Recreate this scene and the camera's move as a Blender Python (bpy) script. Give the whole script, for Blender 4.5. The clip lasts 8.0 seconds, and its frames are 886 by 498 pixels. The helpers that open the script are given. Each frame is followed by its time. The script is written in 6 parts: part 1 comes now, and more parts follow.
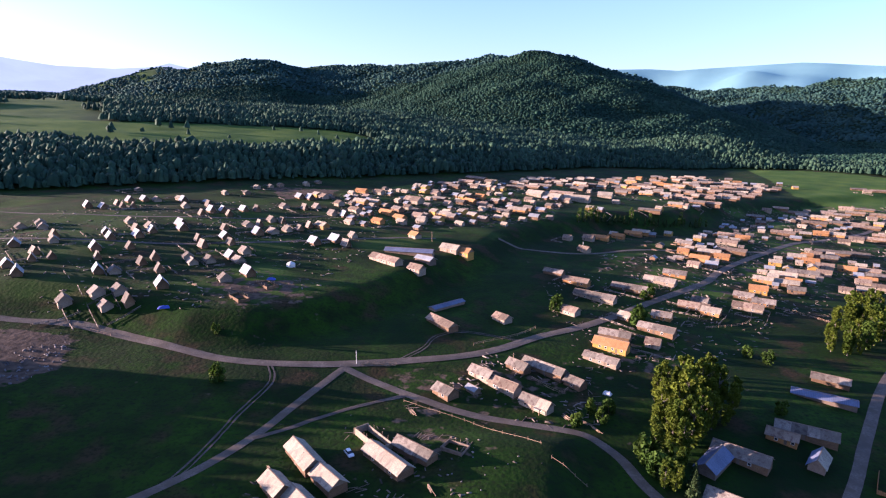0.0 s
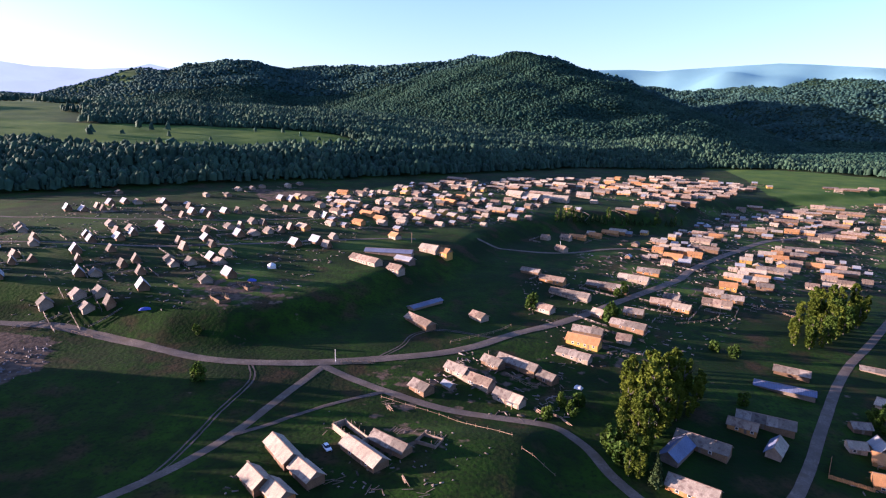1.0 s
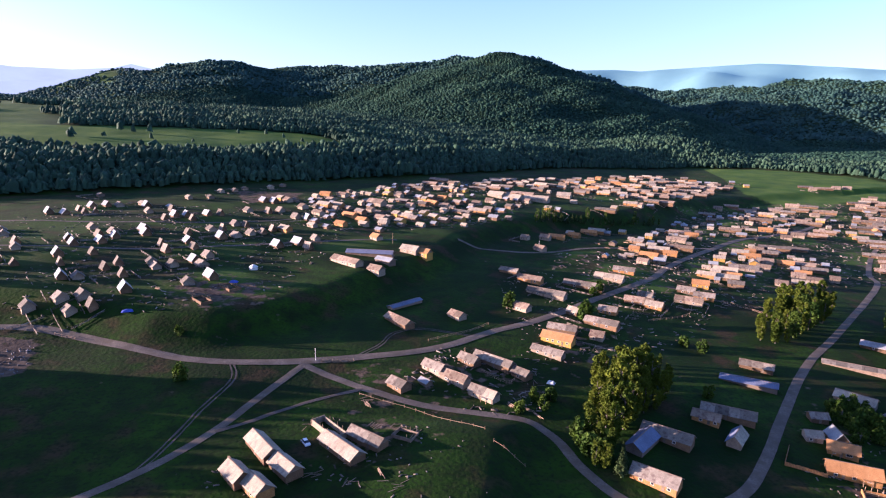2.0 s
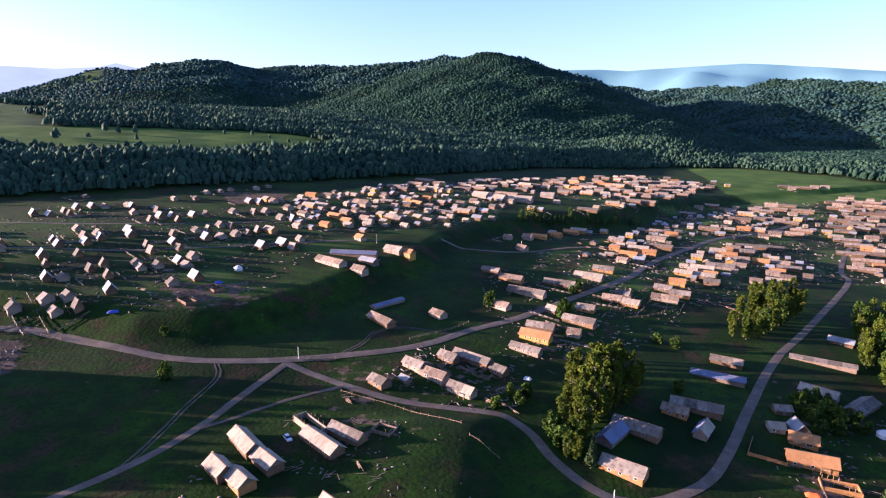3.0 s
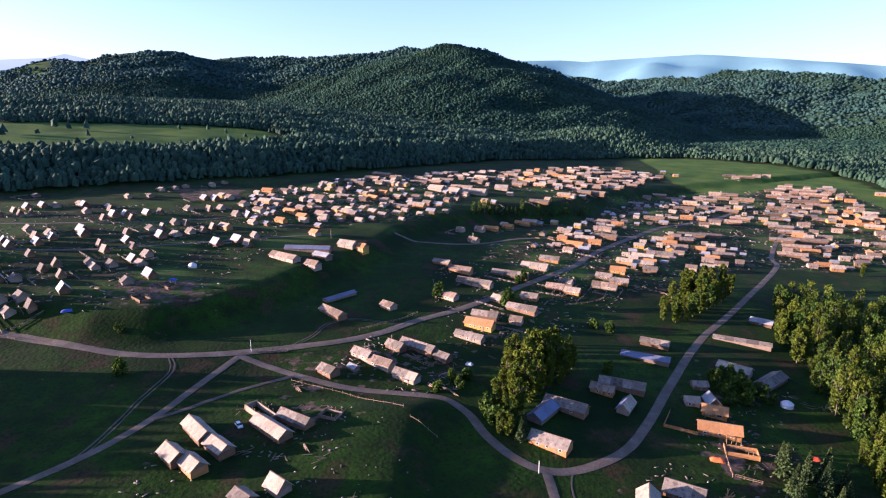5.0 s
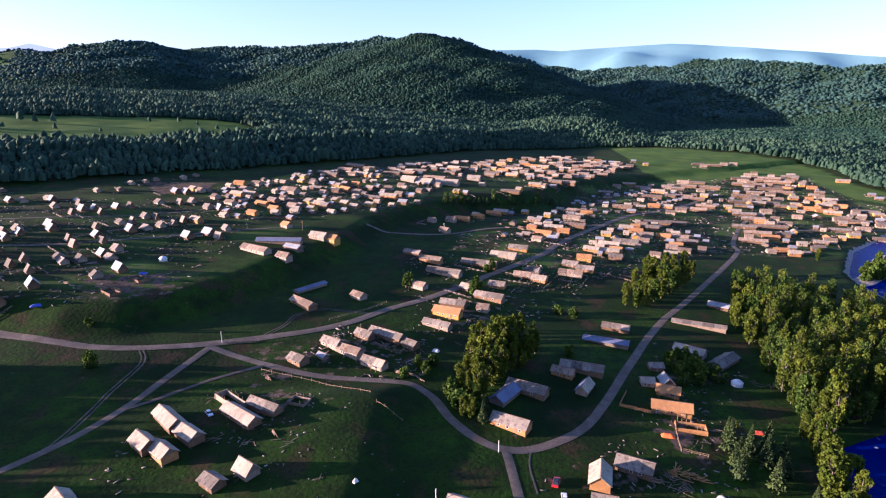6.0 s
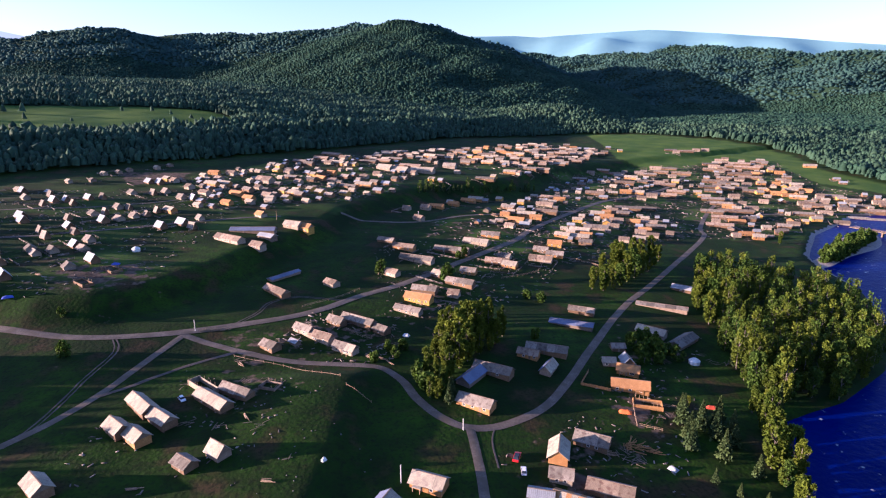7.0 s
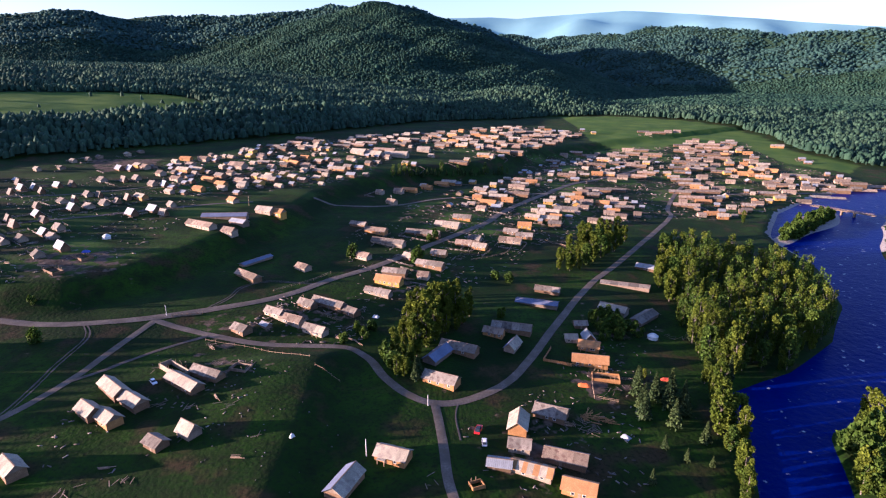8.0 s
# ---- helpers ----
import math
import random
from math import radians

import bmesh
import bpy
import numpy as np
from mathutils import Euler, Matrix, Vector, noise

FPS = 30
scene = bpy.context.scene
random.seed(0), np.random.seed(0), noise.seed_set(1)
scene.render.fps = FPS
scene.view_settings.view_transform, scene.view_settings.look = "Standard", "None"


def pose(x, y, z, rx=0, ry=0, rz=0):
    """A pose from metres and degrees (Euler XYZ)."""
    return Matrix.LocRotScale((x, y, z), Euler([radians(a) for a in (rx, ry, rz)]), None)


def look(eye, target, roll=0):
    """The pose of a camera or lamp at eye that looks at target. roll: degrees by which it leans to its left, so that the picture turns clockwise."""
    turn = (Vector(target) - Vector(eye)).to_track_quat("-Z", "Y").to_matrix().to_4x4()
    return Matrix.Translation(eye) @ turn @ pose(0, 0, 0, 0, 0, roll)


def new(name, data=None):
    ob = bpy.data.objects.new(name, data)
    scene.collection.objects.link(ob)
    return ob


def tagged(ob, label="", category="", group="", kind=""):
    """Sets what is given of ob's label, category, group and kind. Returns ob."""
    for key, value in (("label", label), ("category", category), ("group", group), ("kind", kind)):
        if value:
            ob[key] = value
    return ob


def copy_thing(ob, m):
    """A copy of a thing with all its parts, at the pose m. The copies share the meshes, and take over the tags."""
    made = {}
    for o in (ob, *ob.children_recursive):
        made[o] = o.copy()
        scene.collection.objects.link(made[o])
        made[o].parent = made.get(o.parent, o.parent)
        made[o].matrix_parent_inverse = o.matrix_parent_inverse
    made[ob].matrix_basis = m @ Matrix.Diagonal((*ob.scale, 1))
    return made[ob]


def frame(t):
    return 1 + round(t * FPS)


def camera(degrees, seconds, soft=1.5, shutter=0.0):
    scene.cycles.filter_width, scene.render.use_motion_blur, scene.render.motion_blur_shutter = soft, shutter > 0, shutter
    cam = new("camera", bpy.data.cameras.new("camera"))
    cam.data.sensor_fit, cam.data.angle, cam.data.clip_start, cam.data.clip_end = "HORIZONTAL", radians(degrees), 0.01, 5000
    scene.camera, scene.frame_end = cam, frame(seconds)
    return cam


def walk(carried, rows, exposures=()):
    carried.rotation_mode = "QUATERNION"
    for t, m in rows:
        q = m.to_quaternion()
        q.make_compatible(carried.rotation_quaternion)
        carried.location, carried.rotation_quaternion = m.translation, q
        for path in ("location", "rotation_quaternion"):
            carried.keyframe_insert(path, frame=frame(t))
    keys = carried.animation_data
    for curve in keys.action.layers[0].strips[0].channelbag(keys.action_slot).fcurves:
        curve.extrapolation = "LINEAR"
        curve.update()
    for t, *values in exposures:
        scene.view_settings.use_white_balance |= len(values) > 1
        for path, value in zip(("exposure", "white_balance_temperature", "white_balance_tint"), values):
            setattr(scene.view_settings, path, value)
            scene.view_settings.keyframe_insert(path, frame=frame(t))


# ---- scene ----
cam = camera(73.0, 8.0, soft=1.2)
ROWS = [
    (0.0, 0.00, 0.00, 100.00, 0.001, -12.213, 0.822),
    (0.5, 1.86, -3.60, 100.84, -0.739, -12.193, 0.764),
    (1.0, 3.58, -6.99, 101.65, -1.478, -12.176, 0.731),
    (1.5, 5.50, -10.64, 102.65, -2.187, -12.164, 0.653),
    (3.0, 11.23, -21.42, 105.78, -3.882, -12.239, 0.569),
    (3.5, 13.20, -25.20, 107.10, -4.453, -12.297, 0.545),
    (4.0, 15.36, -28.92, 108.41, -5.294, -12.510, 0.489),
    (4.5, 17.38, -32.75, 109.65, -6.204, -12.752, 0.401),
    (6.0, 24.52, -45.14, 112.68, -9.328, -14.044, 0.064),
    (6.5, 26.93, -49.12, 113.52, -10.187, -14.596, -0.062),
    (7.0, 29.45, -53.28, 114.24, -11.121, -15.229, -0.153),
    (7.5, 31.92, -57.26, 114.91, -12.080, -15.916, -0.286),
    (8.0, 34.64, -61.56, 115.79, -12.997, -16.818, -0.446),
]
walk(cam, [(t, pose(x, y, z, 90 + pitch, 0, yaw) @ pose(0, 0, 0, 0, 0, roll)) for t, x, y, z, yaw, pitch, roll in ROWS],
     [(0.0, 2.35, 5100, 42), (8.0, 2.35, 5100, 42)])

# ---- sky and sun ----
SUN_HIGH, SUN_FROM = 9.0, 272.0  # degrees above the horizon, and clockwise from +y
world = bpy.data.worlds.new("world")
scene.world = world
world.use_nodes = True
wn = world.node_tree
sky = wn.nodes.new("ShaderNodeTexSky")
sky.sky_type, sky.sun_disc = "NISHITA", False
sky.sun_elevation, sky.sun_rotation = radians(SUN_HIGH), radians(SUN_FROM)
sky.air_density, sky.dust_density, sky.ozone_density = 1.0, 1.0, 2.0
wn.links.new(sky.outputs["Color"], wn.nodes["Background"].inputs["Color"])
wn.nodes["Background"].inputs["Strength"].default_value = 0.072

lamp = bpy.data.lights.new("sun", "SUN")
lamp.energy, lamp.angle, lamp.color = 5.0, radians(0.6), (1.0, 0.72, 0.40)
sun = new("sun", lamp)
to_sun = Vector((math.sin(radians(SUN_FROM)) * math.cos(radians(SUN_HIGH)), math.cos(radians(SUN_FROM)) * math.cos(radians(SUN_HIGH)), math.sin(radians(SUN_HIGH))))
sun.matrix_world = look(to_sun * 500, (0, 0, 0))
# ---- lie of the land ----
def ramp(v, a, b):
    """0 below a, 1 above b, smooth between."""
    u = np.clip((np.asarray(v, float) - a) / (b - a), 0.0, 1.0)
    return u * u * (3 - 2 * u)


def off_line(x, y, line):
    """Signed distance to a polyline (left of its direction: plus)."""
    x, y = np.asarray(x, float), np.asarray(y, float)
    best, side = np.full(x.shape, 1e18), np.ones(x.shape)
    for (ax, ay), (bx, by) in zip(line[:-1], line[1:]):
        dx, dy = bx - ax, by - ay
        u = np.clip(((x - ax) * dx + (y - ay) * dy) / (dx * dx + dy * dy), 0, 1)
        px, py = x - ax - u * dx, y - ay - u * dy
        d = px * px + py * py
        near = d < best
        best = np.where(near, d, best)
        side = np.where(near, np.where(dx * py - dy * px >= 0, 1.0, -1.0), side)
    return np.sqrt(best) * side


def cone_ridge(x, y, crest, fall):
    """Height of a ridge that falls off evenly from its crest line of (x, y, z)."""
    x, y = np.asarray(x, float), np.asarray(y, float)
    best = np.full(x.shape, -1e9)
    for (ax, ay, az), (bx, by, bz) in zip(crest[:-1], crest[1:]):
        dx, dy = bx - ax, by - ay
        u = np.clip(((x - ax) * dx + (y - ay) * dy) / (dx * dx + dy * dy), 0, 1)
        d = np.hypot(x - ax - u * dx, y - ay - u * dy)
        best = np.maximum(best, az + u * (bz - az) - fall * np.sqrt(d * d + 900) + fall * 30)
    return best


def waves(x, y, size, seed):
    """Smooth cheap undulation between about -1 and 1."""
    x, y = np.asarray(x, float) / size, np.asarray(y, float) / size
    s = seed * 1.7
    return (np.sin(x * 1.9 + y * 0.7 + s) + np.sin(-x * 0.8 + y * 2.1 + 2.3 * s) + np.sin(x * 3.1 - y * 2.7 + 0.6 * s) * 0.6
            + np.sin(x * 1.3 + y * 4.3 + 4.1 * s) * 0.5) / 3.1


BANK = [(14, 60), (24, 105), (30, 126), (35, 146), (39, 165), (50, 184)]
SCARP = [(-420, 272), (-260, 262), (-170, 254), (-138, 247), (-108, 238), (-80, 241), (-52, 262), (-25, 298), (5, 345), (25, 378), (50, 435),
         (85, 480), (140, 540), (225, 578), (320, 670), (420, 745), (500, 790), (620, 830)]
WOOD = [(-1500, 125), (-700, 365), (-370, 494), (-210, 596), (-105, 673), (25, 776), (108, 866), (260, 998), (436, 1096), (550, 1141),
        (665, 1120), (780, 1020), (815, 900), (800, 800), (745, 680), (740, 560), (900, 500), (1500, 430)]
RIVER = [(110, -90), (145, 20), (177, 60), (193, 83), (209, 108), (246, 116), (296, 138), (346, 177), (380, 233), (429, 309), (480, 365), (570, 415), (680, 440), (900, 450), (1500, 380)]
WATER = -16.0
MAIN = [(-2500, 3500, 150), (-1775, 3246, 222), (-1586, 3120, 273), (-1360, 3007, 324), (-1169, 2871, 298), (-996, 2830, 337), (-892, 2812, 351),
        (-794, 2841, 343), (-660, 2927, 317), (-505, 2957, 350), (-289, 2936, 341), (-128, 2897, 350), (29, 2850, 360), (192, 2793, 374),
        (249, 2488, 342), (355, 2374, 348)]
SHOULDER = [(355, 2374, 348), (477, 2505, 349), (667, 2719, 340), (903, 2913, 302), (1143, 3042, 247), (1377, 3109, 157), (1591, 3118, 84)]
SPUR = [(355, 2374, 348), (394, 2215, 267), (399, 2011, 180), (402, 1806, 124), (403, 1600, 78)]
EAST = [(1000, 3950, 318), (1251, 3799, 318), (1512, 3595, 301), (1682, 3407, 285), (1815, 3109, 288), (1900, 2940, 303), (1980, 2740, 300), (2100, 2480, 255), (2330, 1942, 235), (2600, 1200, 250)]
FAR_EAST = [(800, 4450, 440), (1075, 4370, 455), (1431, 4372, 463), (1607, 4310, 450), (1931, 4175, 473), (2278, 3996, 487), (2649, 3761, 452), (2950, 3450, 400), (3454, 3015, 330), (3900, 2300, 330)]
FAR_WEST = [(-4200, 1500, 480), (-3700, 2600, 450), (-3227, 3279, 420), (-2730, 3826, 440), (-2490, 3986, 403), (-2215, 4145, 399), (-2001, 4253, 422), (-1943, 4389, 460), (-1810, 4446, 428), (-1400, 4500, 380)]


def ground(x, y):
    """Height of the ground."""
    x, y = np.asarray(x, float), np.asarray(y, float)
    xx = np.clip(x, -200, 440) + 0.3 * np.minimum(x + 200, 0)
    g = -0.06 * xx + 0.042 * (np.clip(y, -300, 1100) - 150)
    lift = 8.5 - 3.5 * ramp(x, 250, 500)
    near = (x > -1300) & (x < 1100) & (y < 1500)
    sc = off_line(x, y, SCARP)
    g = g + lift * ramp(sc, -13, 13) * (1 - 0.5 * ramp(sc, 100, 400))
    # a dip added at the scarp's foot so that its shadow falls wider
    g = g - 5.0 * ramp(x, 90, 200) * (1 - ramp(x, 420, 520)) * np.exp(-((sc + 28) / 24) ** 2)
    # the bank between the little field and the lane
    g = g + 3.6 * ramp(off_line(x, y, BANK), -7, 4) * ramp(y, 50, 80) * (1 - ramp(y, 165, 182)) * ramp(x, -40, 20)
    g = np.where(near, g + 0.6 * waves(x, y, 30, 1) * ramp(sc, -400, 15) + 0.25 * waves(x, y, 30, 1) + 0.16 * waves(x, y, 11, 8) + 0.9 * waves(x, y, 120, 2) * ramp(sc, 20, 120), g)
    w = off_line(x, y, WOOD)
    g = g + (18 + 28 * ramp(x, 330, 600)) * ramp(w / (1.0 + 1.1 * ramp(x, 330, 520)), -5, 85) * (1 - 0.92 * ramp(x, 600, 760)) + (0.066 * np.clip(w - 110, 0, 600) + 0.022 * np.clip(w - 710, 0, 6000)) * (1 - 1.0 * ramp(x, 150, 620))
    r = np.abs(off_line(x, y, RIVER))
    g = np.where(r < 260, np.maximum(g, -14.3 + 0.012 * r), g)
    half = 26 + 9 * ramp(y, 250, 330) + 4 * np.sin(x / 60.0) + 3 * np.sin(y / 23.0)
    half = 14 + (half - 14) * ramp(y, 85, 140)
    bed = WATER - 1.8
    g = bed + (g - bed) * ramp(r, half - 6, half + 7)
    # gravel island
    u, v = (x - 447) * 0.86 + (y - 348) * 0.51, -(x - 447) * 0.51 + (y - 348) * 0.86
    g = np.maximum(g, WATER + 1.3 - 3.0 * ramp(np.hypot(u / 88, v / (15 + 5 * np.sin(u / 21))), 0.55, 1.25))
    if float(np.max(y)) < 1150 and float(np.max(np.abs(x))) < 1000:
        return g  # the hills begin farther out
    rough = 16 * waves(x, y, 170, 3) + 9 * waves(x, y, 75, 5)
    hill = np.maximum(np.maximum(cone_ridge(x, y, MAIN, 0.34), cone_ridge(x, y, SHOULDER, 0.62)), cone_ridge(x, y, SPUR, 0.5))
    g = np.maximum(g, hill + rough * ramp(hill - g, 5, 80))
    hill = cone_ridge(x, y, EAST, 0.30)
    g = np.maximum(g, hill + 1.4 * rough * ramp(hill - g, 5, 80))
    return g


# ---- materials ----
def grainy(name, dark, light, size, rough=0.9, fine=None, bump=0.3, stripes=None, vary=0.0, metal=0.0, dirt=None, dirt_size=0.1, spec=0.3):
    """A surface with a coarse and a fine grain between two colours. size: metres of the coarse grain; stripes: (axis, width) of boards or logs;
    vary: how much one object differs from the next; dirt: a third colour in patches."""
    m = bpy.data.materials.new(name)
    m.use_nodes = True
    t = m.node_tree
    n, link = t.nodes, t.links.new
    b = n["Principled BSDF"]
    b.inputs["Roughness"].default_value, b.inputs["Metallic"].default_value = rough, metal
    b.inputs["Specular IOR Level"].default_value = spec
    co = n.new("ShaderNodeTexCoord")

    def cloud(metres, detail=4.0):
        k = n.new("ShaderNodeTexNoise")
        k.inputs["Scale"].default_value, k.inputs["Detail"].default_value = 1.0 / metres, detail
        link(co.outputs["Object"], k.inputs["Vector"])
        return k.outputs["Fac"]

    def mixed(fac, a, b2):
        k = n.new("ShaderNodeMix")
        k.data_type = "RGBA"
        for where, v in ((0, fac), (6, a), (7, b2)):
            if isinstance(v, (tuple, float)):
                k.inputs[where].default_value = (*v, 1) if isinstance(v, tuple) else v
            else:
                link(v, k.inputs[where])
        return k.outputs[2]

    def steps(fac, lo, hi):
        k = n.new("ShaderNodeMapRange")
        k.inputs[1].default_value, k.inputs[2].default_value = lo, hi
        link(fac, k.inputs[0])
        return k.outputs[0]

    big, small = cloud(size), cloud(fine or size / 9)
    colour = mixed(steps(big, 0.32, 0.68), dark, light)
    mid = tuple((a + c) / 2 for a, c in zip(dark, light))
    colour = mixed(steps(small, 0.35, 0.75), colour, tuple(c * 0.62 for c in mid))
    height = small
    if stripes:
        axis, width = stripes
        w = n.new("ShaderNodeTexWave")
        w.bands_direction, w.wave_profile = axis, "SAW"
        w.inputs["Scale"].default_value, w.inputs["Distortion"].default_value = 0.314 / width, 0.4
        link(co.outputs["Object"], w.inputs["Vector"])
        gap = steps(w.outputs["Fac"], 0.0, 0.3)
        colour = mixed(gap, tuple(c * 0.45 for c in mid), colour)
        height = gap
    if dirt:
        colour = mixed(steps(cloud(dirt_size, 6.0), 0.52, 0.66), colour, dirt)
    if vary:
        info = n.new("ShaderNodeObjectInfo")
        hsv = n.new("ShaderNodeHueSaturation")
        link(colour, hsv.inputs["Color"])
        k = n.new("ShaderNodeMapRange")
        k.inputs[3].default_value, k.inputs[4].default_value = 1 - vary, 1 + vary * 0.8
        link(info.outputs["Random"], k.inputs[0])
        link(k.outputs[0], hsv.inputs["Value"])
        colour = hsv.outputs["Color"]
    link(colour, b.inputs["Base Color"])
    if bump:
        k = n.new("ShaderNodeBump")
        k.inputs["Strength"].default_value, k.inputs["Distance"].default_value = bump, 0.08
        link(height, k.inputs["Height"])
        link(k.outputs[0], b.inputs["Normal"])
    return m


def leafy(name, dark, light, patch, spread=0.5, through_light=0.25):
    """Foliage: each clump differs from the next, and stands of trees differ over some metres."""
    m = bpy.data.materials.new(name)
    m.use_nodes = True
    t = m.node_tree
    n, link = t.nodes, t.links.new
    b = n["Principled BSDF"]
    b.inputs["Roughness"].default_value = 0.75
    b.inputs["Specular IOR Level"].default_value = 0.15
    geo, noise_, mix, hsv, rng = (n.new("ShaderNode" + k) for k in ("NewGeometry", "TexNoise", "Mix", "HueSaturation", "MapRange"))
    noise_.inputs["Scale"].default_value, noise_.inputs["Detail"].default_value = 1.0 / patch, 3.0
    link(geo.outputs["Position"], noise_.inputs["Vector"])
    mix.data_type = "RGBA"
    mix.inputs[6].default_value, mix.inputs[7].default_value = (*dark, 1), (*light, 1)
    sharp = n.new("ShaderNodeMapRange")
    sharp.inputs[1].default_value, sharp.inputs[2].default_value = 0.35, 0.65
    link(noise_.outputs["Fac"], sharp.inputs[0])
    link(sharp.outputs[0], mix.inputs[0])
    rng.inputs[3].default_value, rng.inputs[4].default_value = 1 - spread, 1 + spread
    link(geo.outputs["Random Per Island"], rng.inputs[0])
    link(rng.outputs[0], hsv.inputs["Value"])
    link(mix.outputs[2], hsv.inputs["Color"])
    link(hsv.outputs["Color"], b.inputs["Base Color"])
    if through_light:
        tr, add = n.new("ShaderNodeBsdfTranslucent"), n.new("ShaderNodeMixShader")
        link(hsv.outputs["Color"], tr.inputs["Color"])
        add.inputs[0].default_value = through_light
        link(b.outputs[0], add.inputs[1])
        link(tr.outputs[0], add.inputs[2])
        link(add.outputs[0], n["Material Output"].inputs["Surface"])
    return m


def ground_material():
    """Meadow grass, worn to soil in the yards and to gravel by the river, with a floor of litter under the woods."""
    m = bpy.data.materials.new("meadow")
    m.use_nodes = True
    t = m.node_tree
    n, link = t.nodes, t.links.new
    b = n["Principled BSDF"]
    b.inputs["Roughness"].default_value = 0.95
    b.inputs["Specular IOR Level"].default_value = 0.1
    geo = n.new("ShaderNodeNewGeometry")

    def cloud(metres, detail=4.0):
        k = n.new("ShaderNodeTexNoise")
        k.inputs["Scale"].default_value, k.inputs["Detail"].default_value = 1.0 / metres, detail
        link(geo.outputs["Position"], k.inputs["Vector"])
        return k.outputs["Fac"]

    def steps(fac, lo, hi):
        k = n.new("ShaderNodeMapRange")
        k.inputs[1].default_value, k.inputs[2].default_value = lo, hi
        link(fac, k.inputs[0])
        return k.outputs[0]

    def mixed(fac, a, c):
        k = n.new("ShaderNodeMix")
        k.data_type = "RGBA"
        link(fac, k.inputs[0])
        for where, v in ((6, a), (7, c)):
            if isinstance(v, tuple):
                k.inputs[where].default_value = (*v, 1)
            else:
                link(v, k.inputs[where])
        return k.outputs[2]

    def math_(op, a, c):
        k = n.new("ShaderNodeMath")
        k.operation = op
        for where, v in ((0, a), (1, c)):
            if isinstance(v, float):
                k.inputs[where].default_value = v
            else:
                link(v, k.inputs[where])
        return k.outputs[0]

    def worn(name):
        k = n.new("ShaderNodeAttribute")
        k.attribute_name = name
        return k.outputs["Fac"]

    grass = mixed(steps(cloud(45), 0.35, 0.65), (0.003, 0.016, 0.001), (0.018, 0.050, 0.002))
    grass = mixed(steps(cloud(7, 6), 0.40, 0.72), grass, (0.007, 0.016, 0.002))
    grass = mixed(steps(cloud(16, 6), 0.54, 0.68), grass, (0.034, 0.024, 0.010))
    grass = mixed(steps(cloud(1.3, 6), 0.48, 0.74), grass, (0.006, 0.011, 0.003))
    # paler meadow grass; in the village also painted patches of sunlit grass
    hay = mixed(steps(cloud(30, 6), 0.35, 0.65), (0.034, 0.080, 0.010), (0.070, 0.116, 0.015))
    grass = mixed(worn("hay"), grass, hay)
    soil = mixed(steps(cloud(3, 6), 0.35, 0.65), (0.048, 0.033, 0.022), (0.110, 0.078, 0.054))
    gravel = mixed(steps(cloud(0.9, 6), 0.35, 0.65), (0.186, 0.161, 0.149), (0.298, 0.267, 0.248))
    litter = mixed(steps(cloud(5), 0.35, 0.65), (0.012, 0.030, 0.016), (0.022, 0.046, 0.024))
    torn = steps(math_("ADD", worn("soil"), math_("MULTIPLY", math_("SUBTRACT", cloud(6, 7), 0.5), 1.9)), 0.45, 0.62)
    colour = mixed(torn, grass, soil)
    stony = steps(math_("ADD", worn("stone"), math_("MULTIPLY", math_("SUBTRACT", cloud(8, 7), 0.5), 1.2)), 0.45, 0.6)
    colour = mixed(stony, colour, gravel)
    colour = mixed(worn("wood"), colour, litter)
    link(colour, b.inputs["Base Color"])
    k = n.new("ShaderNodeBump")
    k.inputs["Strength"].default_value, k.inputs["Distance"].default_value = 0.45, 0.5
    link(cloud(1.6, 8), k.inputs["Height"])
    link(k.outputs[0], b.inputs["Normal"])
    return m


def water_material():
    m = bpy.data.materials.new("river_water")
    m.use_nodes = True
    n, link = m.node_tree.nodes, m.node_tree.links.new
    b = n["Principled BSDF"]
    b.inputs["Base Color"].default_value = (0.001, 0.006, 0.100, 1)
    b.inputs["Roughness"].default_value, b.inputs["IOR"].default_value = 0.3, 1.33
    b.inputs["Specular IOR Level"].default_value = 0.02
    geo, a, c, add, k = (n.new("ShaderNode" + s) for s in ("NewGeometry", "TexNoise", "TexNoise", "Math", "Bump"))
    for q, s in ((a, 0.35), (c, 0.07)):
        q.inputs["Scale"].default_value, q.inputs["Detail"].default_value = s, 5.0
        link(geo.outputs["Position"], q.inputs["Vector"])
    link(a.outputs["Fac"], add.inputs[0])
    link(c.outputs["Fac"], add.inputs[1])
    link(add.outputs[0], k.inputs["Height"])
    k.inputs["Strength"].default_value, k.inputs["Distance"].default_value = 0.4, 0.9
    link(k.outputs[0], b.inputs["Normal"])
    # white water where the river runs over stones
    foam, rr, mix = (n.new("ShaderNode" + s) for s in ("TexNoise", "MapRange", "Mix"))
    foam.inputs["Scale"].default_value, foam.inputs["Detail"].default_value = 0.22, 7.0
    link(geo.outputs["Position"], foam.inputs["Vector"])
    rr.inputs[1].default_value, rr.inputs[2].default_value = 0.66, 0.74
    link(foam.outputs["Fac"], rr.inputs[0])
    mix.data_type = "RGBA"
    mix.inputs[6].default_value, mix.inputs[7].default_value = (0.001, 0.006, 0.100, 1), (0.35, 0.38, 0.42, 1)
    link(rr.outputs[0], mix.inputs[0])
    link(mix.outputs[2], b.inputs["Base Color"])
    return m


